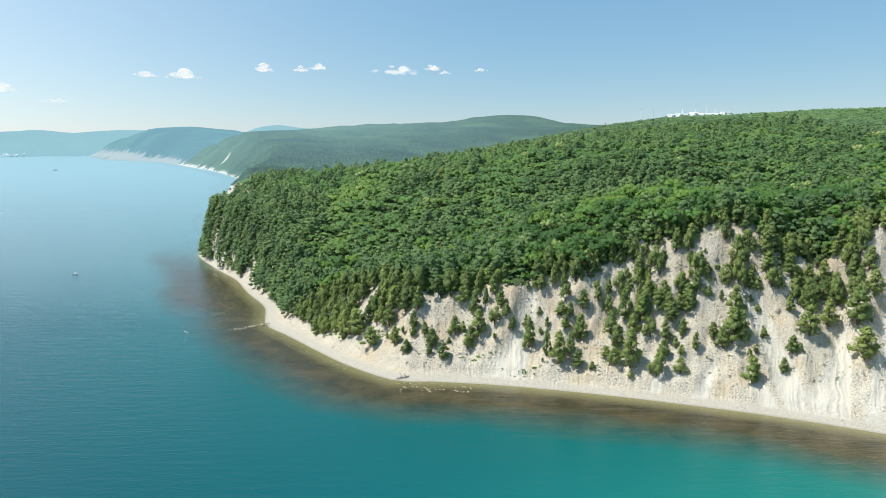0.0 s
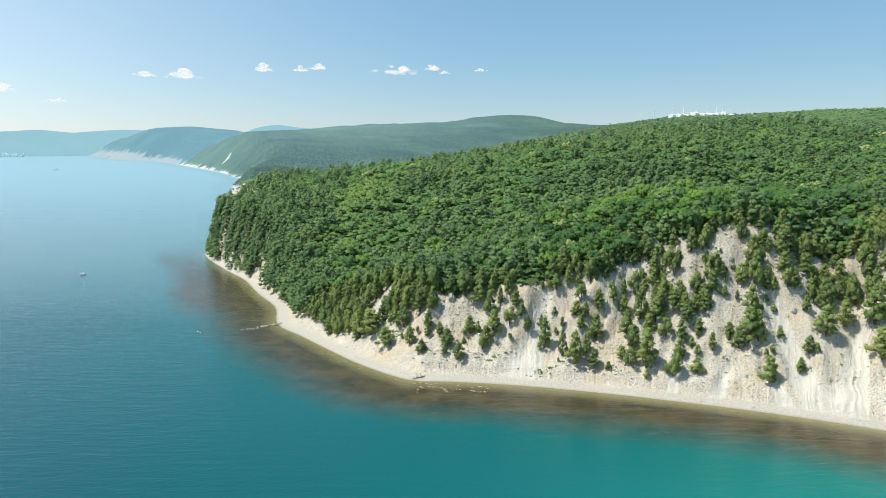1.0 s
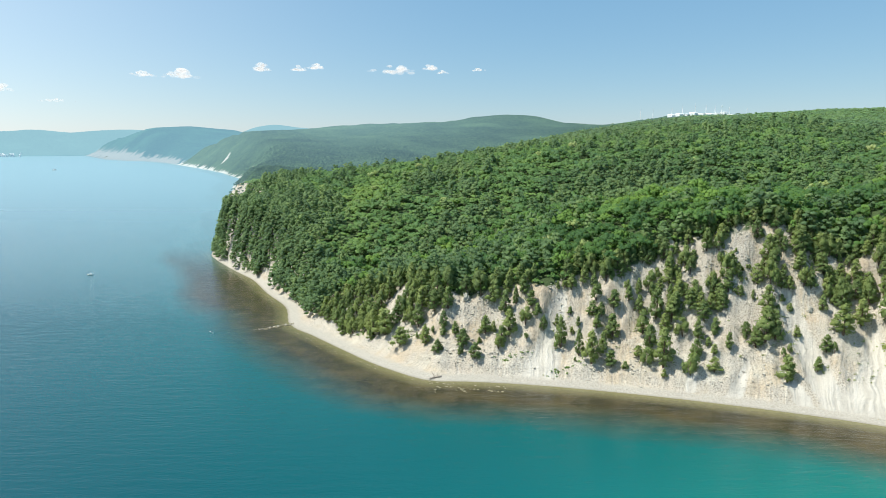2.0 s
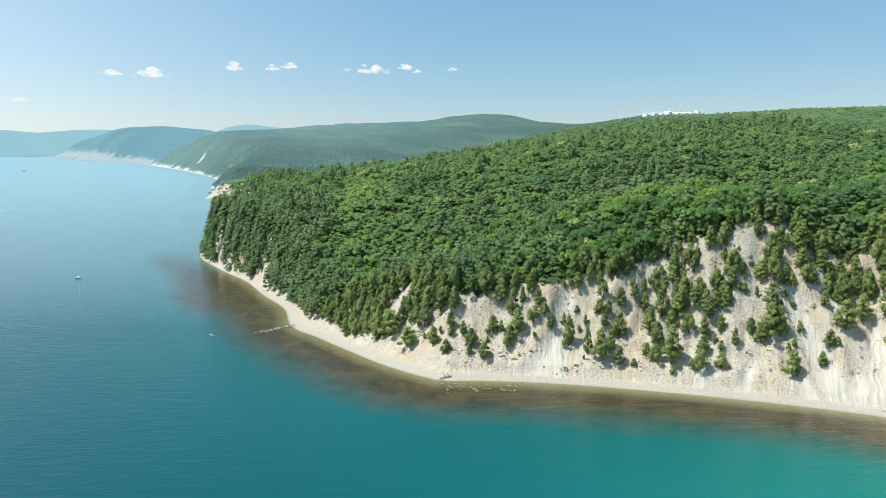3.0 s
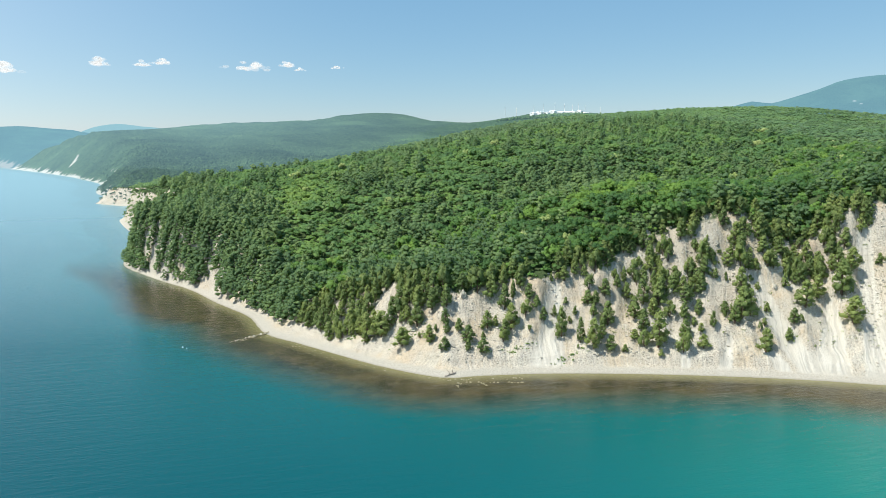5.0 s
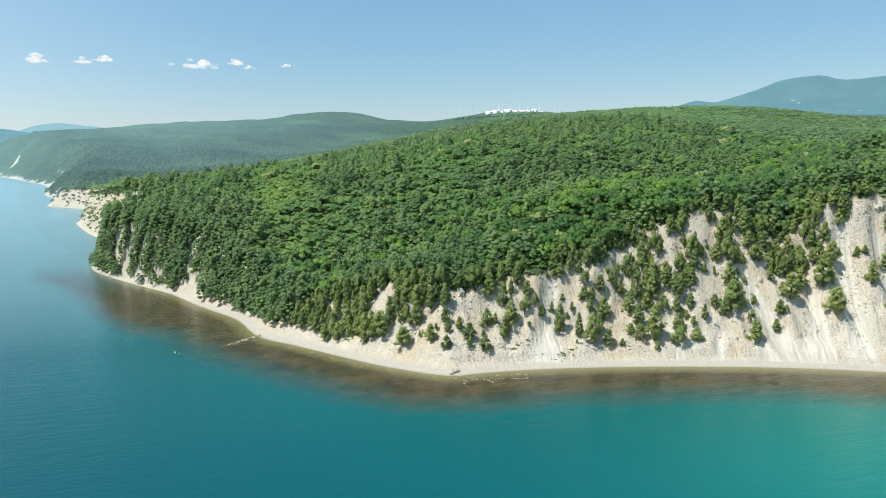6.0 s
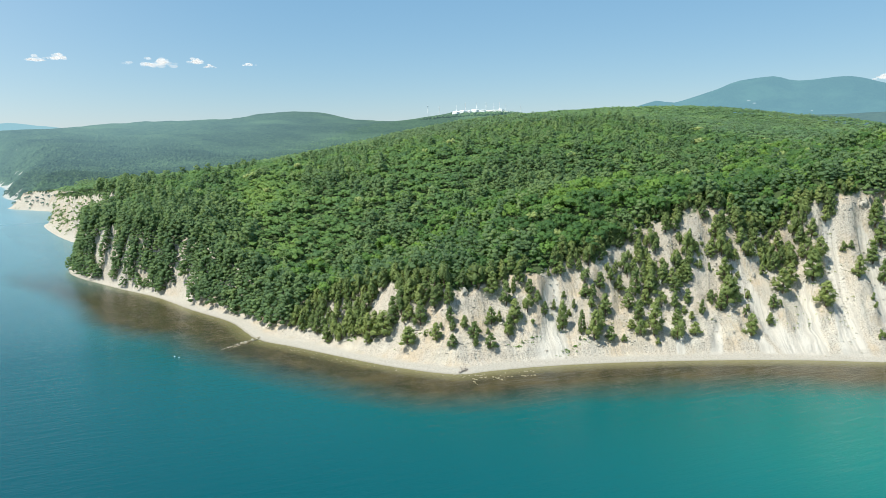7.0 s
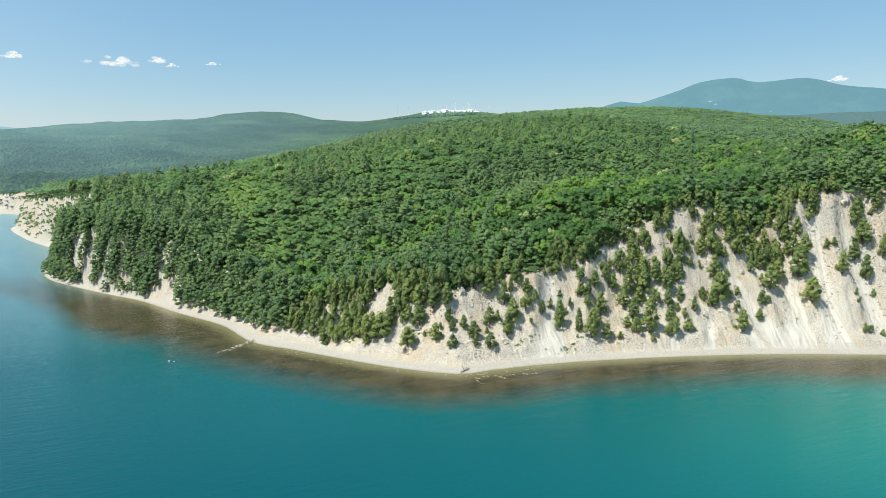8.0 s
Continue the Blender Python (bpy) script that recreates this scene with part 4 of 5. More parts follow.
# x, y, height and breadth of the trees that stand clear on the white slope
FOOT_TREES = [
    (-33.7, 253.6, 10.9, 9), (-38.8, 257.4, 11, 6.8), (-27.2, 242.3, 7.7, 6.9), (-20.6, 247.2, 9.5, 6.1), (-17.8, 237.2, 7.4, 4.7), (-20.9, 241.1, 1.9, 1.3), (-14.9, 239.6, 2.3, 1.7),
    (-11.1, 237.1, 4.6, 3), (-10.9, 240.6, 6.5, 3.9), (-13.2, 231.8, 5.4, 4.2), (-4.9, 229.3, 4.1, 2.7), (-3.9, 232.9, 6.9, 5.5), (-6.7, 236.3, 5.1, 3.8), (0.1, 227.1, 6.3, 5),
    (2.1, 234.2, 2.8, 1.9), (4.4, 236.6, 7, 5.2), (7.3, 235.4, 4.6, 2.6), (8.8, 230.2, 3.7, 3.8), (12.8, 232.9, 10.4, 6), (9.9, 232.2, 6.9, 4.7), (11.8, 238.4, 10.6, 5.2),
    (15.8, 240.2, 7.1, 2.6), (18.6, 233.8, 5.1, 4.8),
]
LOW_TREES = [
    (18.4, 228.7, 1.8, 2.1), (21.4, 237.2, 6.6, 4.8), (23, 233.7, 5.1, 3.5), (-14.3, 248.3, 9, 6.6), (-9.3, 245.4, 8.5, 5.2), (-19.2, 251.8, 9.6, 6.7), (-25, 257.4, 8.5, 6.3),
    (-23.9, 250.8, 6.7, 4.4), (-28.3, 258.5, 8.6, 5), (3.4, 246.5, 7.2, 6.6), (8.4, 244.2, 9.5, 6.6), (25, 231.5, 5.6, 3), (30.1, 233.6, 4.7, 2.2), (30.5, 227.5, 11.7, 5.2),
    (31.4, 240.7, 3.9, 1.8), (35, 234.4, 3.3, 2.2), (37.3, 230.6, 4.3, 2.2), (35, 230.3, 2.4, 1.8), (36, 222.5, 10.2, 3.4), (34.4, 220.8, 1.4, 1.1), (42.3, 230.6, 6.2, 4.8),
    (45, 229.5, 5.2, 3.5), (43, 227, 5.2, 3.5),
]
MID_TREES = [
    (48.2, 225.6, 10.5, 5.7), (50.2, 232.7, 7.3, 5.4), (39.6, 219, 12.5, 6), (44.2, 221.9, 8.4, 3.9), (46.2, 217.9, 6.5, 5.2), (50.4, 215.5, 3.3, 2.6), (44.2, 233.9, 4.3, 4.4),
    (36.2, 239.3, 6.3, 4.9), (55.9, 233.8, 5.9, 3.2), (60.4, 237.1, 6, 2.8), (59.5, 233.1, 7.4, 4.6), (58.7, 224.9, 9.6, 5.8), (59.6, 219.5, 9.1, 5.3), (55.5, 218.2, 4.3, 3.9),
    (57.7, 215.1, 4.7, 4.4), (62.5, 213.5, 14.2, 7.4), (66.4, 224.9, 7.3, 5.4), (61.9, 210.3, 3.3, 2.2), (64.4, 228.8, 12.3, 5.9), (69, 225.7, 9.3, 5.9), (71, 220.7, 4.9, 5),
    (70.2, 209.2, 6.2, 5.7), (73.7, 214.4, 6.3, 4.9),
]
HIGH_TREES = [
    (78.3, 216, 3.4, 2.7), (78.9, 212.5, 3.9, 2.7), (77.7, 208.5, 5.8, 4.9), (80.9, 217.8, 6.9, 4.1), (75.5, 218.3, 7.3, 4.1), (75.6, 226.9, 7.5, 5.5), (78.6, 221.9, 6.9, 5.9),
    (85.2, 223.1, 7.5, 5.1), (90.3, 215.3, 5, 3.7), (83.8, 212.3, 6.8, 3.2), (92.1, 211.5, 7.4, 5), (95.4, 211.6, 12.4, 7.8), (98, 217.3, 10.1, 5.6), (98.1, 211.2, 10, 5.6),
    (105.7, 211.8, 3.6, 2.8), (97.7, 201, 9.3, 5.9), (98.6, 205.8, 2.5, 1.8), (100.8, 206.6, 2.5, 1.8), (108.1, 202.3, 5, 3.7), (111.6, 204.6, 6.1, 4.2), (113.1, 202.7, 2.5, 1.9),
    (117.3, 206.2, 10.3, 7.1), (125.3, 209.8, 9.5, 5.9),
]
CLIFF_TREES = [
    (132.1, 205.3, 13.2, 8.8), (129.2, 196.2, 10.9, 8.1), (138.1, 208.2, 9.1, 6), (143.7, 210.2, 2.7, 2), (146.8, 205, 3.3, 2.5), (106, 218.2, 3.1, 2.4), (104.4, 220.2, 2.1, 1.9),
    (162.3, 204, 11.6, 6.2), (161.4, 199.8, 10.9, 8.4), (156.5, 199, 8.4, 6.1), (148.7, 202.9, 4.1, 2.7), (147.6, 205.1, 2.4, 2.2), (145.7, 196.2, 9.9, 4.9), (156, 193.1, 11.3, 5.5),
    (165.5, 193.2, 11, 4.5), (145.6, 189.3, 2.3, 1.6), (154.6, 188.4, 3.6, 2.2), (144.2, 186.8, 2.3, 1.6), (139, 179.5, 2.8, 2.6), (141.1, 178.9, 2.3, 2.1), (144.8, 176.6, 2.9, 2.1),
]

pines = [pine_thing(200 + k, 0.12 + 0.13 * k) for k in range(6)]
bushes = [bush_thing(300 + k, 0.25 + 0.15 * k) for k in range(4)]
placed = {k: 0 for k in range(10)}


def stand_tree(kind, at, tall, broad, turn):
    """Sets the tree of that kind at a place: the first time itself, then copies of it."""
    first = (pines + bushes)[kind]
    top = max(v.co.z for v in first.children[1].data.vertices)
    m = pose(*at, 0, 0, turn) @ Matrix.Diagonal((broad / 2, broad / 2, tall / top, 1))
    placed[kind] += 1
    if placed[kind] == 1:
        first.matrix_basis = m
        return first
    made = copy_thing(first, Matrix())
    made.matrix_basis = m
    return made


rng = np.random.default_rng(17)
rows = np.array(FOOT_TREES + LOW_TREES + MID_TREES + HIGH_TREES + CLIFF_TREES)
zs = land(rows[:, 0], rows[:, 1])[0]
for (px, py, tall, broad), pz in zip(rows, zs):
    kind = int(rng.integers(0, 6)) if tall > 1.1 * broad and tall > 2.6 else 6 + int(rng.integers(0, 4))
    stand_tree(kind, (px, py, pz - 0.2), tall * 0.95, broad * 1.25, rng.uniform(0, 360))

for k in range(30):
    px, py = 92 + 7 * rng.normal() * 0.6, 226 + 7 * rng.normal() * 0.7
    broad = rng.uniform(0.9, 2.2)
    stand_tree(6 + int(rng.integers(0, 4)), (px, py, float(land(np.array([px]), np.array([py]))[0][0]) - 0.15), broad * rng.uniform(0.6, 1.0), broad, rng.uniform(0, 360))
p = scatter(rng, -190, 215, 130, 505, 1.4)
p = p[rng.permutation(len(p))]
z, off, along, soil, spur = land(p[:, 0], p[:, 1])
edge = np.interp(along, [a for a, b in WOOD_EDGE], [b for a, b in WOOD_EDGE])
gap = grain(along, z * 1.3, 15, 81, 3) + 0.5 * grain(along, z, 6, 82, 2) + 0.25 * np.clip((-40 - p[:, 0]) / 60, 0, 1)
keep = (off > edge + rng.uniform(-2, 3, len(p))) & (((gap > -0.33) & (soil <= 0.5)) | ((soil > 0.3) & (soil < 0.99) & (off < edge + 22)))
keep &= (np.hypot(p[:, 0, None] - [q[0] for q in BARE], p[:, 1, None] - [q[1] for q in BARE]) > [q[2] for q in BARE]).all(1)
p, z = p[keep], z[keep]
room = 1.9 + 2.9 * rng.uniform(0, 1, len(p)) ** 1.2
taken = np.column_stack([rows[:, :2], zs])
chosen = []
for k in range(len(p)):
    here = np.array((p[k, 0], p[k, 1], z[k]))
    if ((taken - here) ** 2).sum(1).min() > room[k] ** 2:
        taken = np.vstack([taken, here])
        chosen.append(k)
p, z, room = p[chosen], z[chosen], room[chosen]
single = np.zeros(len(p), bool)
single[np.argsort(np.hypot(p[:, 0] + 40, p[:, 1]))[:285]] = True
for (px, py), pz in zip(p[single], z[single]):
    kind = int(rng.integers(0, 6)) if rng.uniform() < 0.75 else 6 + int(rng.integers(0, 4))
    broad = 2.4 + 4.6 * rng.uniform() ** 0.8
    stand_tree(kind, (px, py, pz - 0.3), broad * (rng.uniform(1.05, 1.5) if kind < 6 else rng.uniform(0.75, 1.0)), broad, rng.uniform(0, 360))
q, z = p[~single], z[~single]
if len(q):
    grove("bluff_pine_wood", "dark green pines covering the steep bluff", PINY, q, z - 0.3, rng.uniform(2.8, 4.4, len(q)), rng.uniform(0, 1, len(q)), PINE)

# ---- low green growth at the foot of the bluff ----
spots = []
for cx, cy, rx, ry, n in ((-24.5, 245.5, 4.5, 1.5, 26), (-18, 241.5, 3, 1, 14), (-33, 255, 4, 1.2, 16), (12, 226, 6, 0.8, 22), (-66, 300, 4, 5, 60), (-61, 292, 2, 3, 26), (-45, 262, 5, 2, 16), (30, 219, 8, 1, 18)):
    spots.append(np.stack([cx + rx * rng.normal(size=n) * 0.6, cy + ry * rng.normal(size=n) * 0.6], 1))
q = np.concatenate(spots)
tuft = [clump_cloud(rng, [(0, 0, 0.1), (0.4, 0.2, 0.1), (-0.3, 0.3, 0.1)], [0.5, 0.4, 0.35], 9, 0.2, 0.6, 0.6) for k in range(3)]
g = grove("beach_grass", "low green grass and weeds behind the beach", tuft, q, land(q[:, 0], q[:, 1])[0], rng.uniform(0.5, 1.1, len(q)), rng.uniform(0.4, 1, len(q)), BROADLEAF)
tagged(g, category="grass")


# ---- scree, crags and tufts on the bluff ----
def strewn(count, seed, low, high, rows=(-45, 190, 165, 262)):
    """Places on the bare slope, more of them in some drifts than in others."""
    r = np.random.default_rng(seed)
    q = np.stack([r.uniform(rows[0], rows[1], count * 14), r.uniform(rows[2], rows[3], count * 14)], 1)
    z, off, along, soil, spur = land(q[:, 0], q[:, 1])
    drift = grain(along + 0.3 * off, off * 0.35, 12, seed, 3)
    keep = (off > low) & (off < high) & (soil < 0.75) & (drift + 0.18 * r.normal(size=len(q)) > 0.10)
    return q[keep][:count], z[keep][:count], r


def strewn_mesh(name, label, category, shapes, q, z, size, material, r, tint=None):
    verts, faces, base = [], [], 0
    for (x0, y0), z0, s in zip(q, z, size):
        v, f = shapes[int(r.integers(0, len(shapes)))]
        a = r.uniform(0, 6.28)
        c, d = math.cos(a), math.sin(a)
        verts.append(np.stack([x0 + s * (v[:, 0] * c - v[:, 1] * d), y0 + s * (v[:, 0] * d + v[:, 1] * c), z0 + s * v[:, 2]], 1))
        faces.append(f + base)
        base += len(v)
    ob = new(name, mesh_of(name, np.concatenate(verts), np.concatenate(faces), material))
    return tagged(ob, label, category, kind="stuff")


shapes = [lump(np.random.default_rng(600 + k), (0, 0, 0.05), 1.0, 0.55, 1, 0.55) for k in range(6)]
q, z, r = strewn(3600, 61, 8, 60, (-105, 190, 165, 330))
strewn_mesh("scree", "pale grey broken marl stones lying on the slope", "scree", shapes, q, z, 0.14 + 0.42 * r.uniform(0, 1, len(q)) ** 2.5, MARL_STONE, r)
shapes = []
for k in range(5):
    v, f = lump(np.random.default_rng(620 + k), (0, 0, 0), 1.0, 1.1, 4, 0.04)
    v *= 1 + 0.85 * grain(v[:, 0] + 7 * k + v[:, 2], v[:, 1] + 0.6 * v[:, 2], 0.7, 630 + k, 5)[:, None]
    v[:, 2] *= 1.4
    shapes.append((v, f))
q, z, r = strewn(34, 64, 28, 60)
strewn_mesh("crag", "weathered grey and ochre marl crags standing out of the bluff", "crag", shapes, q, z - 0.7, r.uniform(0.7, 1.7, len(q)), MARL_STONE, r)
q, z, r = strewn(560, 67, 15, 60, (-105, 150, 165, 330))
tuft = [clump_cloud(r, [(0, 0, 0.15), (0.5, 0.2, 0.1), (-0.4, 0.3, 0.1)], [0.5, 0.4, 0.4], 9, 0.2, 0.7, 0.6, True) for k in range(4)]
tagged(grove("slope_grass", "tufts of grass and low scrub on the slope", tuft, q, z, 0.35 + 0.8 * r.uniform(0, 1, len(q)) ** 2, r.uniform(0.2, 1, len(q)), BLUFF_PINE), category="grass")


# ---- stones, driftwood, floats, boats ----
def stone_mesh(seed, material):
    r = np.random.default_rng(seed)
    v, f = lump(r, (0, 0, 0), 1.0, 0.6, 1, 0.28)
    v[:, 0] *= r.uniform(1.0, 1.5)
    return mesh_of("rock", v, f, material, (), False)


STONES = [stone_mesh(400 + k, ROCK) for k in range(6)]
WET_STONES = [stone_mesh(410 + k, WET_ROCK) for k in range(4)]


def rock(x, y, z, size, label, group, wet=False):
    ob = new("rock", WET_STONES[int(rng.integers(0, 4))] if wet else STONES[int(rng.integers(0, 6))])
    ob.matrix_basis = pose(x, y, z, rng.uniform(-20, 20), rng.uniform(-20, 20), rng.uniform(0, 360)) @ Matrix.Scale(size, 4)
    return tagged(ob, label, "rock", group)


for k in range(84):
    t = rng.uniform() ** 0.8
    side = rng.normal() * (0.5 + 1.1 * t)
    rock(-77.0 - 16.5 * t - 0.5 * side, 289.8 - 10.5 * t + 0.85 * side, 0.35 - 0.5 * t - 0.12 * abs(side), rng.uniform(0.18, 0.75) * (1 - 0.35 * t), "weathered rock in the low spit running into the sea", "rocks of the spit", rng.uniform() < 0.35 + 0.5 * t)
for k in range(90):
    j = int(rng.integers(0, 5))
    t = rng.uniform()
    (ax, ay), (bx, by) = ((-79, 288), (-66, 271), (-52, 252), (-35, 234), (-17, 219), (-3, 215.5))[j:j + 2]
    out = rng.uniform(0.5, 5.5)
    rock(ax + (bx - ax) * t - 0.78 * out, ay + (by - ay) * t - 0.62 * out, 0.02 - 0.03 * out, rng.uniform(0.15, 0.42), "wet tan stone at the water's edge", "stones at the water's edge", True)
for k in range(46):
    rock(-14 + 24 * rng.uniform() ** 1.3, 213.4 - 5.5 * rng.uniform() - 0.12 * k % 2, -0.15, rng.uniform(0.25, 0.6), "wet tan boulder awash beside the beach", "boulders in the shallows", True)
for k in range(34):
    cx = rng.uniform(-60, 135)
    cy = np.interp(cx, [-66, -35, -17, -3, 23, 60, 100, 137], [271, 234, 219, 215.5, 211.5, 199.5, 184, 169]) + rng.uniform(5, 9)
    rock(cx, cy, float(land(np.array([cx]), np.array([cy]))[0][0]) + 0.05, rng.uniform(0.2, 0.55), "pale fallen rock on the pebble beach", "rocks on the beach")


def driftwood():
    thing = tagged(new("driftwood"), "bleached dead tree washed up at the water's edge", "driftwood")
    r = np.random.default_rng(77)
    part("trunk", mesh_of("trunk", *limb([(-1.7, -0.2, 0.12), (-0.6, 0.1, 0.25), (0.5, 0.0, 0.3), (1.4, 0.3, 0.2)], [0.10, 0.17, 0.22, 0.26]), DRIFT, (), True), thing)
    for k in range(13):
        s = r.uniform(-1.2, 1.1)
        a, lift = r.uniform(0, 2 * math.pi), r.uniform(-0.05, 0.5) if k > 1 else 1.5
        long = r.uniform(0.6, 1.5)
        pts = [(s, 0.05, 0.25), (s + 0.5 * long * math.cos(a), 0.5 * long * math.sin(a), 0.3 + 0.5 * lift), (s + long * math.cos(a + 0.5), long * math.sin(a + 0.5), 0.2 + lift)]
        part("branch", mesh_of("branch", *limb(pts, [0.10, 0.07, 0.03]), DRIFT, (), True), thing)
    return thing


driftwood().matrix_basis = pose(-13.6, 219.6, 0.25, 0, 0, 20) @ Matrix.Scale(1.35, 4)
log = driftwood()
log.matrix_basis = pose(-11.8, 224.5, 0.9, 0, 0, 110) @ Matrix.Scale(0.5, 4)


def hull_mesh(long, wide, high):
    """An open boat's shell, pointed at the bow."""
    rings = []
    for s in np.linspace(0, 1, 9):
        w = wide / 2 * (1 - max(0.0, (s - 0.45) / 0.55) ** 2.2) + 0.02
        px = (s - 0.5) * long
        rise = high * (1 + 0.35 * s * s)
        rings.append([(px, -w, rise), (px, -w * 0.8, 0.25 * high), (px, 0, -0.25 * high), (px, w * 0.8, 0.25 * high), (px, w, rise)])
    v = np.array(rings).reshape(-1, 3)
    f = [(i * 5 + j, i * 5 + j + 1, (i + 1) * 5 + j + 1, (i + 1) * 5 + j) for i in range(8) for j in range(4)] + [(i * 5, (i + 1) * 5, (i + 1) * 5 + 4, i * 5 + 4) for i in range(8)]
    return v, np.array(f)


def box(x, y, z, w, d, h, taper=0.85):
    v = [(x + sx * w / 2 * k, y + sy * d / 2 * k, z + q * h) for q, k in ((0, 1.0), (1, taper)) for sx, sy in ((-1, -1), (1, -1), (1, 1), (-1, 1))]
    return np.array(v), np.array([(0, 3, 2, 1), (4, 5, 6, 7), (0, 1, 5, 4), (1, 2, 6, 5), (2, 3, 7, 6), (3, 0, 4, 7)])


def motorboat(label, scale, x, y, turn):
    thing = tagged(new("motorboat"), label, "boat")
    part("hull", mesh_of("hull", *hull_mesh(4.6, 1.8, 0.6), HULL), thing)
    part("cabin", mesh_of("cabin", *box(0.1, 0, 0.6, 2.8, 1.7, 1.2, 0.35), WHITE), thing)
    part("windscreen", mesh_of("windscreen", *box(1.15, 0, 0.62, 0.2, 0.8, 0.35), DARK), thing)
    part("outboard_motor", mesh_of("outboard_motor", *box(-2.4, 0, 0.2, 0.35, 0.35, 0.8), DARK), thing)
    thing.matrix_basis = pose(x, y, 0.05, 0, 0, turn) @ Matrix.Scale(scale, 4)
    return thing


motorboat("small cream motorboat at rest on the sea", 0.72, -226, 401, 15)
motorboat("white motor yacht far out on the sea", 2.4, -1087, 1878, 40)


def float_thing(x, y, size):
    thing = tagged(new("buoy"), "white plastic float drifting on the water", "buoy")
    v, f = lump(np.random.default_rng(5), (0, 0, 0.12), 0.45, 0.55, 2, 0.0)
    part("float", mesh_of("float", v, f, WHITE, (), True), thing)
    part("ring", mesh_of("ring", *limb([(0, 0, 0.3), (0, 0, 0.45), (0, 0, 0.6)], [0.1, 0.08, 0.1]), WHITE), thing)
    thing.matrix_basis = pose(x, y, 0.0) @ Matrix.Scale(size, 4)
    return thing


float_thing(-111.0, 277.2, 0.75)
float_thing(-109.3, 275.6, 0.5)


# ---- white buildings on the crest ----
def white_hall(x, y, z, wide, high, turn):
    thing = tagged(new("white_building"), "long white building on the wooded crest", "building", "buildings on the crest")
    part("wall", mesh_of("wall", *box(0, 0, -14, wide, 14, 14 + high, 1.0), WHITE), thing)
    part("roof", mesh_of("roof", *box(0, 0, high, wide + 1, 15, 1.6, 0.8), WHITE), thing)
    for k in range(int(wide / 5)):
        part("window", mesh_of("window", *box(-wide / 2 + 2.5 + 5 * k, -7.03, high * 0.35, 1.4, 0.1, high * 0.25, 1.0), DARK), thing)
    thing.matrix_basis = pose(x, y, z, 0, 0, turn)


def mast(x, y, z, high):
    thing = tagged(new("mast"), "tall slender white mast on the crest", "mast", "masts on the crest")
    part("pole", mesh_of("pole", *limb([(0, 0, -14), (0, 0, high * 0.6), (0, 0, high)], [0.9, 0.7, 0.4]), WHITE), thing)
    part("crossarm", mesh_of("crossarm", *box(0, 0, high * 0.75, 5, 0.5, 0.5, 1.0), WHITE), thing)
    thing.matrix_basis = pose(x, y, z)


for dx, wide, high in ((-68, 16, 3), (-50, 18, 5), (-32, 14, 4), (-16, 20, 7), (4, 16, 5), (22, 18, 8), (38, 14, 6), (54, 18, 7), (70, 12, 4)):
    white_hall(755 + dx * 1.1, 1990 - dx * 0.42, 154.5 + (dx % 5) * 0.5, wide * (0.8 + 0.09 * (dx % 6)), high * (0.40 + 0.11 * (dx % 7)), -62 + 3 * (dx % 17))
for dx, high in ((-150, 20), (-118, 16), (-70, 20), (-44, 25), (-12, 29), (14, 26), (36, 22), (52, 26), (70, 18), (112, 14)):
    mast(755 + dx * 1.05, 1990 - dx * 0.40, 160, high)


q = np.stack([rng.uniform(560, 900, 260), np.zeros(260)], 1)
q[:, 1] = 1960 - 0.40 * (q[:, 0] - 755) - rng.uniform(0, 70, 260)
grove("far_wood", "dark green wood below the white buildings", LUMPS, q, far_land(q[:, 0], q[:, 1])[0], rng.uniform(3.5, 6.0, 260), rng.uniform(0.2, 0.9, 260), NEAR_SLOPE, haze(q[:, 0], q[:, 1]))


# ---- white houses on the far shore ----
for k in range(22):
    s, back = rng.uniform(-165, 120), rng.uniform(0, 50)
    house = tagged(new("house"), "small white house on the far shore", "house", "houses on the far shore")
    wide, high = rng.uniform(6, 12), rng.uniform(2, 4)
    part("wall", mesh_of("wall", *box(0, 0, -6, wide, 6, 6 + high, 1.0), WHITE), house)
    part("roof", mesh_of("roof", *box(0, 0, high, wide + 0.6, 6.6, 1.5, 0.5), WHITE), house)
    house.matrix_basis = pose(-2292 + 0.836 * s - 0.55 * back, 3490 + 0.548 * s + 0.83 * back, 3 + 0.22 * back, 0, 0, rng.uniform(-10, 60))


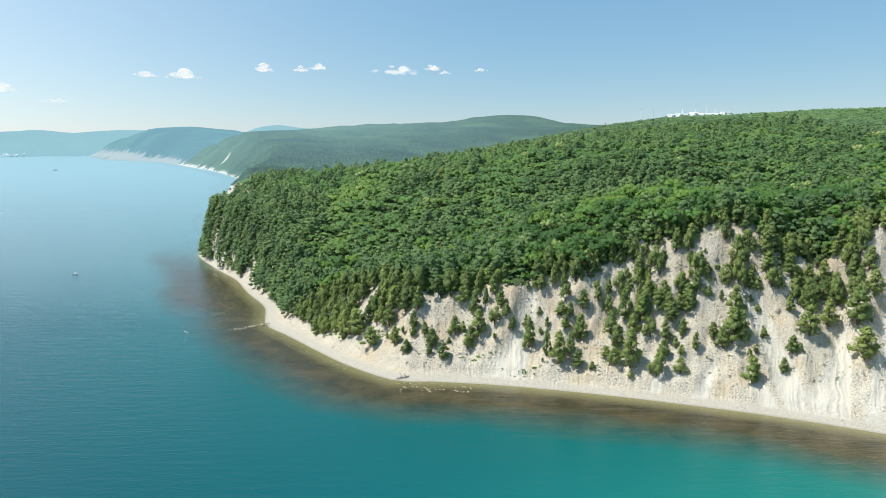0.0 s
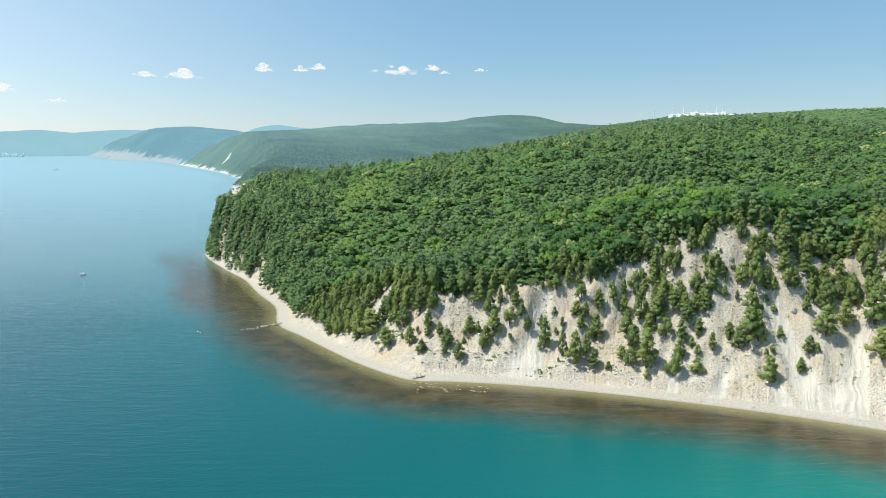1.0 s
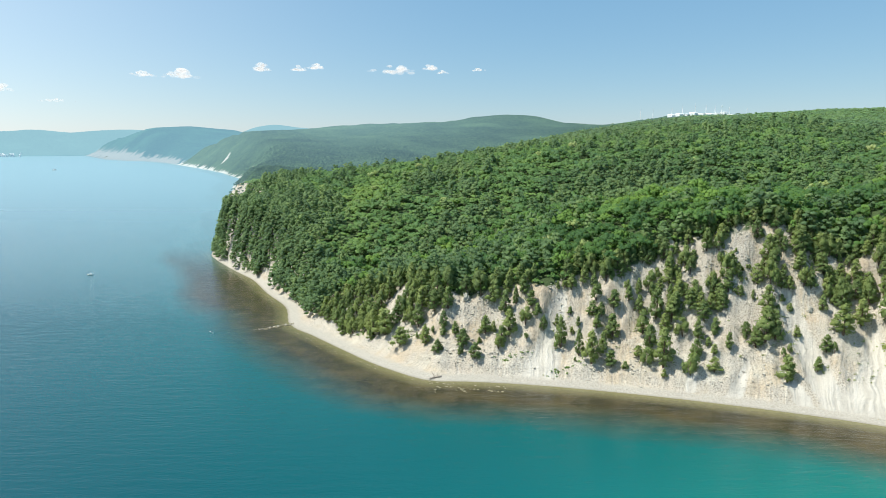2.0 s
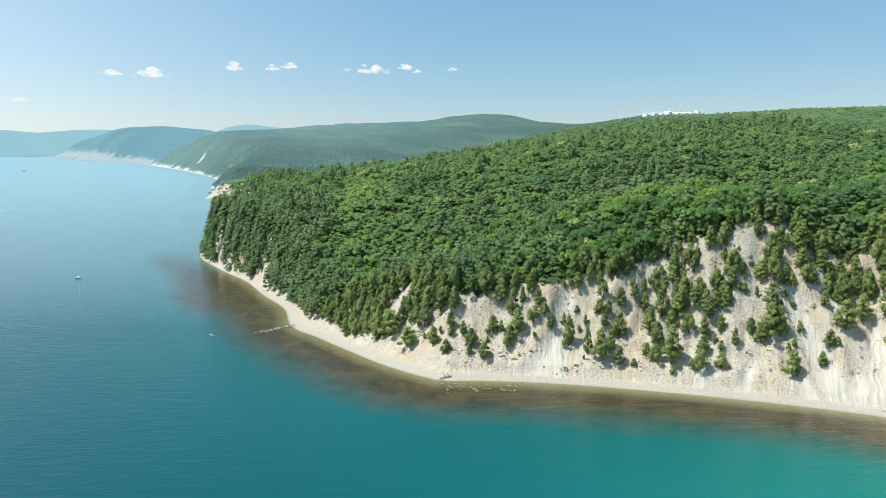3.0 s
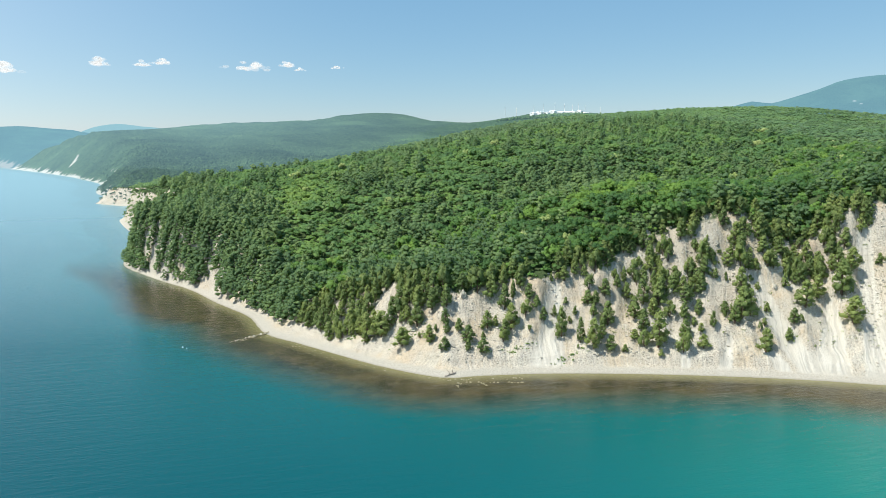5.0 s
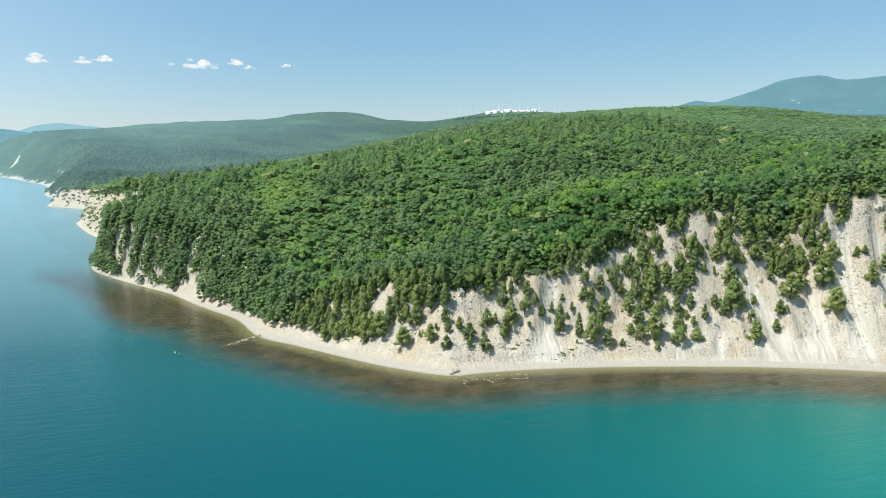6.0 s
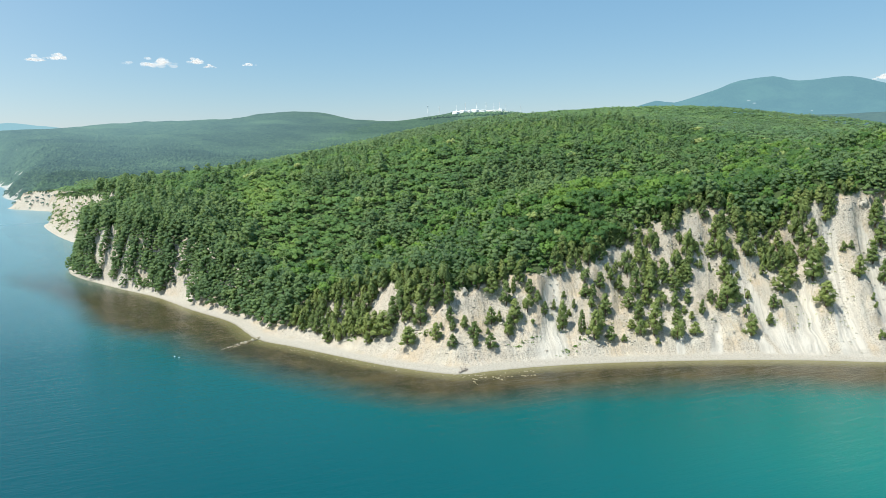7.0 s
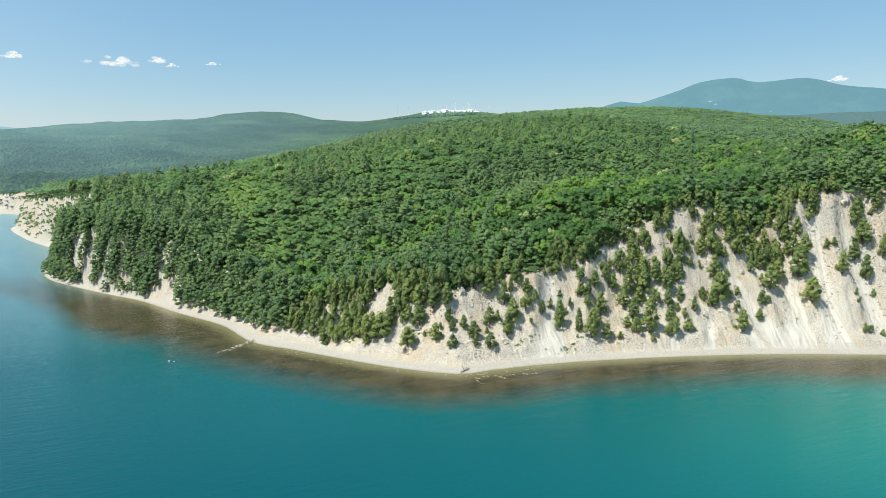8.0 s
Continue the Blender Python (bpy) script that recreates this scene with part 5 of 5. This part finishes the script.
# ---- clouds ----
def cloud_material():
    """Bright vapour, thin at its edges; a backdrop whose sunlit white is emission."""
    n = Nodes("cloud")
    n.set((0.12, 0.12, 0.12), 1.0, Specular_IOR_Level=0.0, Emission_Color=(1.0, 0.985, 0.965), Emission_Strength=0.80)
    thin = n.add("ShaderNodeBsdfTransparent")
    blend = n.add("ShaderNodeMixShader")
    puff = n.noise(n.place(), 0.035, 3.0, 0.6)
    n.join(n.ramp(n.sum(puff, n.attr("tint"), "ADD"), (0.30, 0.06), (1.10, 0.42)), blend.inputs["Fac"])
    n.join(thin.outputs["BSDF"], blend.inputs[1])
    n.join(n.bsdf.outputs["BSDF"], blend.inputs[2])
    n.join(blend.outputs["Shader"], n.out.inputs["Surface"])
    return n.mat


CLOUD = cloud_material()


def cloud(x, y, z, wide, high, seed):
    """A small heap cloud: overlapping puffs on a flat base, thinner at the ends."""
    r = np.random.default_rng(seed)
    parts, tints = [], []
    for k in range(26):
        t = float(np.clip(r.normal() * 0.40, -1, 1))
        rise = r.uniform(0, 1) ** 1.3 * (1 - abs(t)) ** 0.8
        rad = high * r.uniform(0.14, 0.32) * (1 - 0.5 * abs(t))
        c = (t * wide / 2, r.uniform(-0.2, 0.2) * high, rise * high * 0.7)
        v, f = lump(r, (0, 0, 0), rad, 0.7, 2, 0.10)
        v[:, 0] *= r.uniform(1.2, 2.0)
        parts.append((v + c, f))
        tints.append(np.full(len(v), r.uniform(0.0, 0.35) - 0.3 * abs(t)))
    v, f = joined(parts)
    a = math.atan2(-x, y)
    ob = new("cloud", mesh_of("cloud", v, f, CLOUD, (("tint", np.concatenate(tints)),), True))
    ob.matrix_basis = pose(x, y, z, 0, 0, math.degrees(a))
    return tagged(ob, "small white fair-weather cloud near the horizon", "cloud", kind="structure")


for k, (cx, cy, cz, wide, high) in enumerate(((-2559, 3942, 375, 190, 60), (-2308, 4094, 318, 170, 25), (-1880, 4307, 489, 140, 40), (-1665, 4395, 490, 190, 70), (-1188, 4547, 550, 110, 60),
        (-956, 4602, 552, 100, 40), (-842, 4624, 567, 120, 45), (-325, 4689, 548, 330, 75), (-74, 4699, 568, 100, 45), (10, 4700, 540, 80, 25), (255, 4693, 557, 110, 22), (3643, 2844, 380, 95, 45))):
    cloud(cx, cy, cz - 0.1 * high, wide * 1.2, high * 1.05, 500 + k)
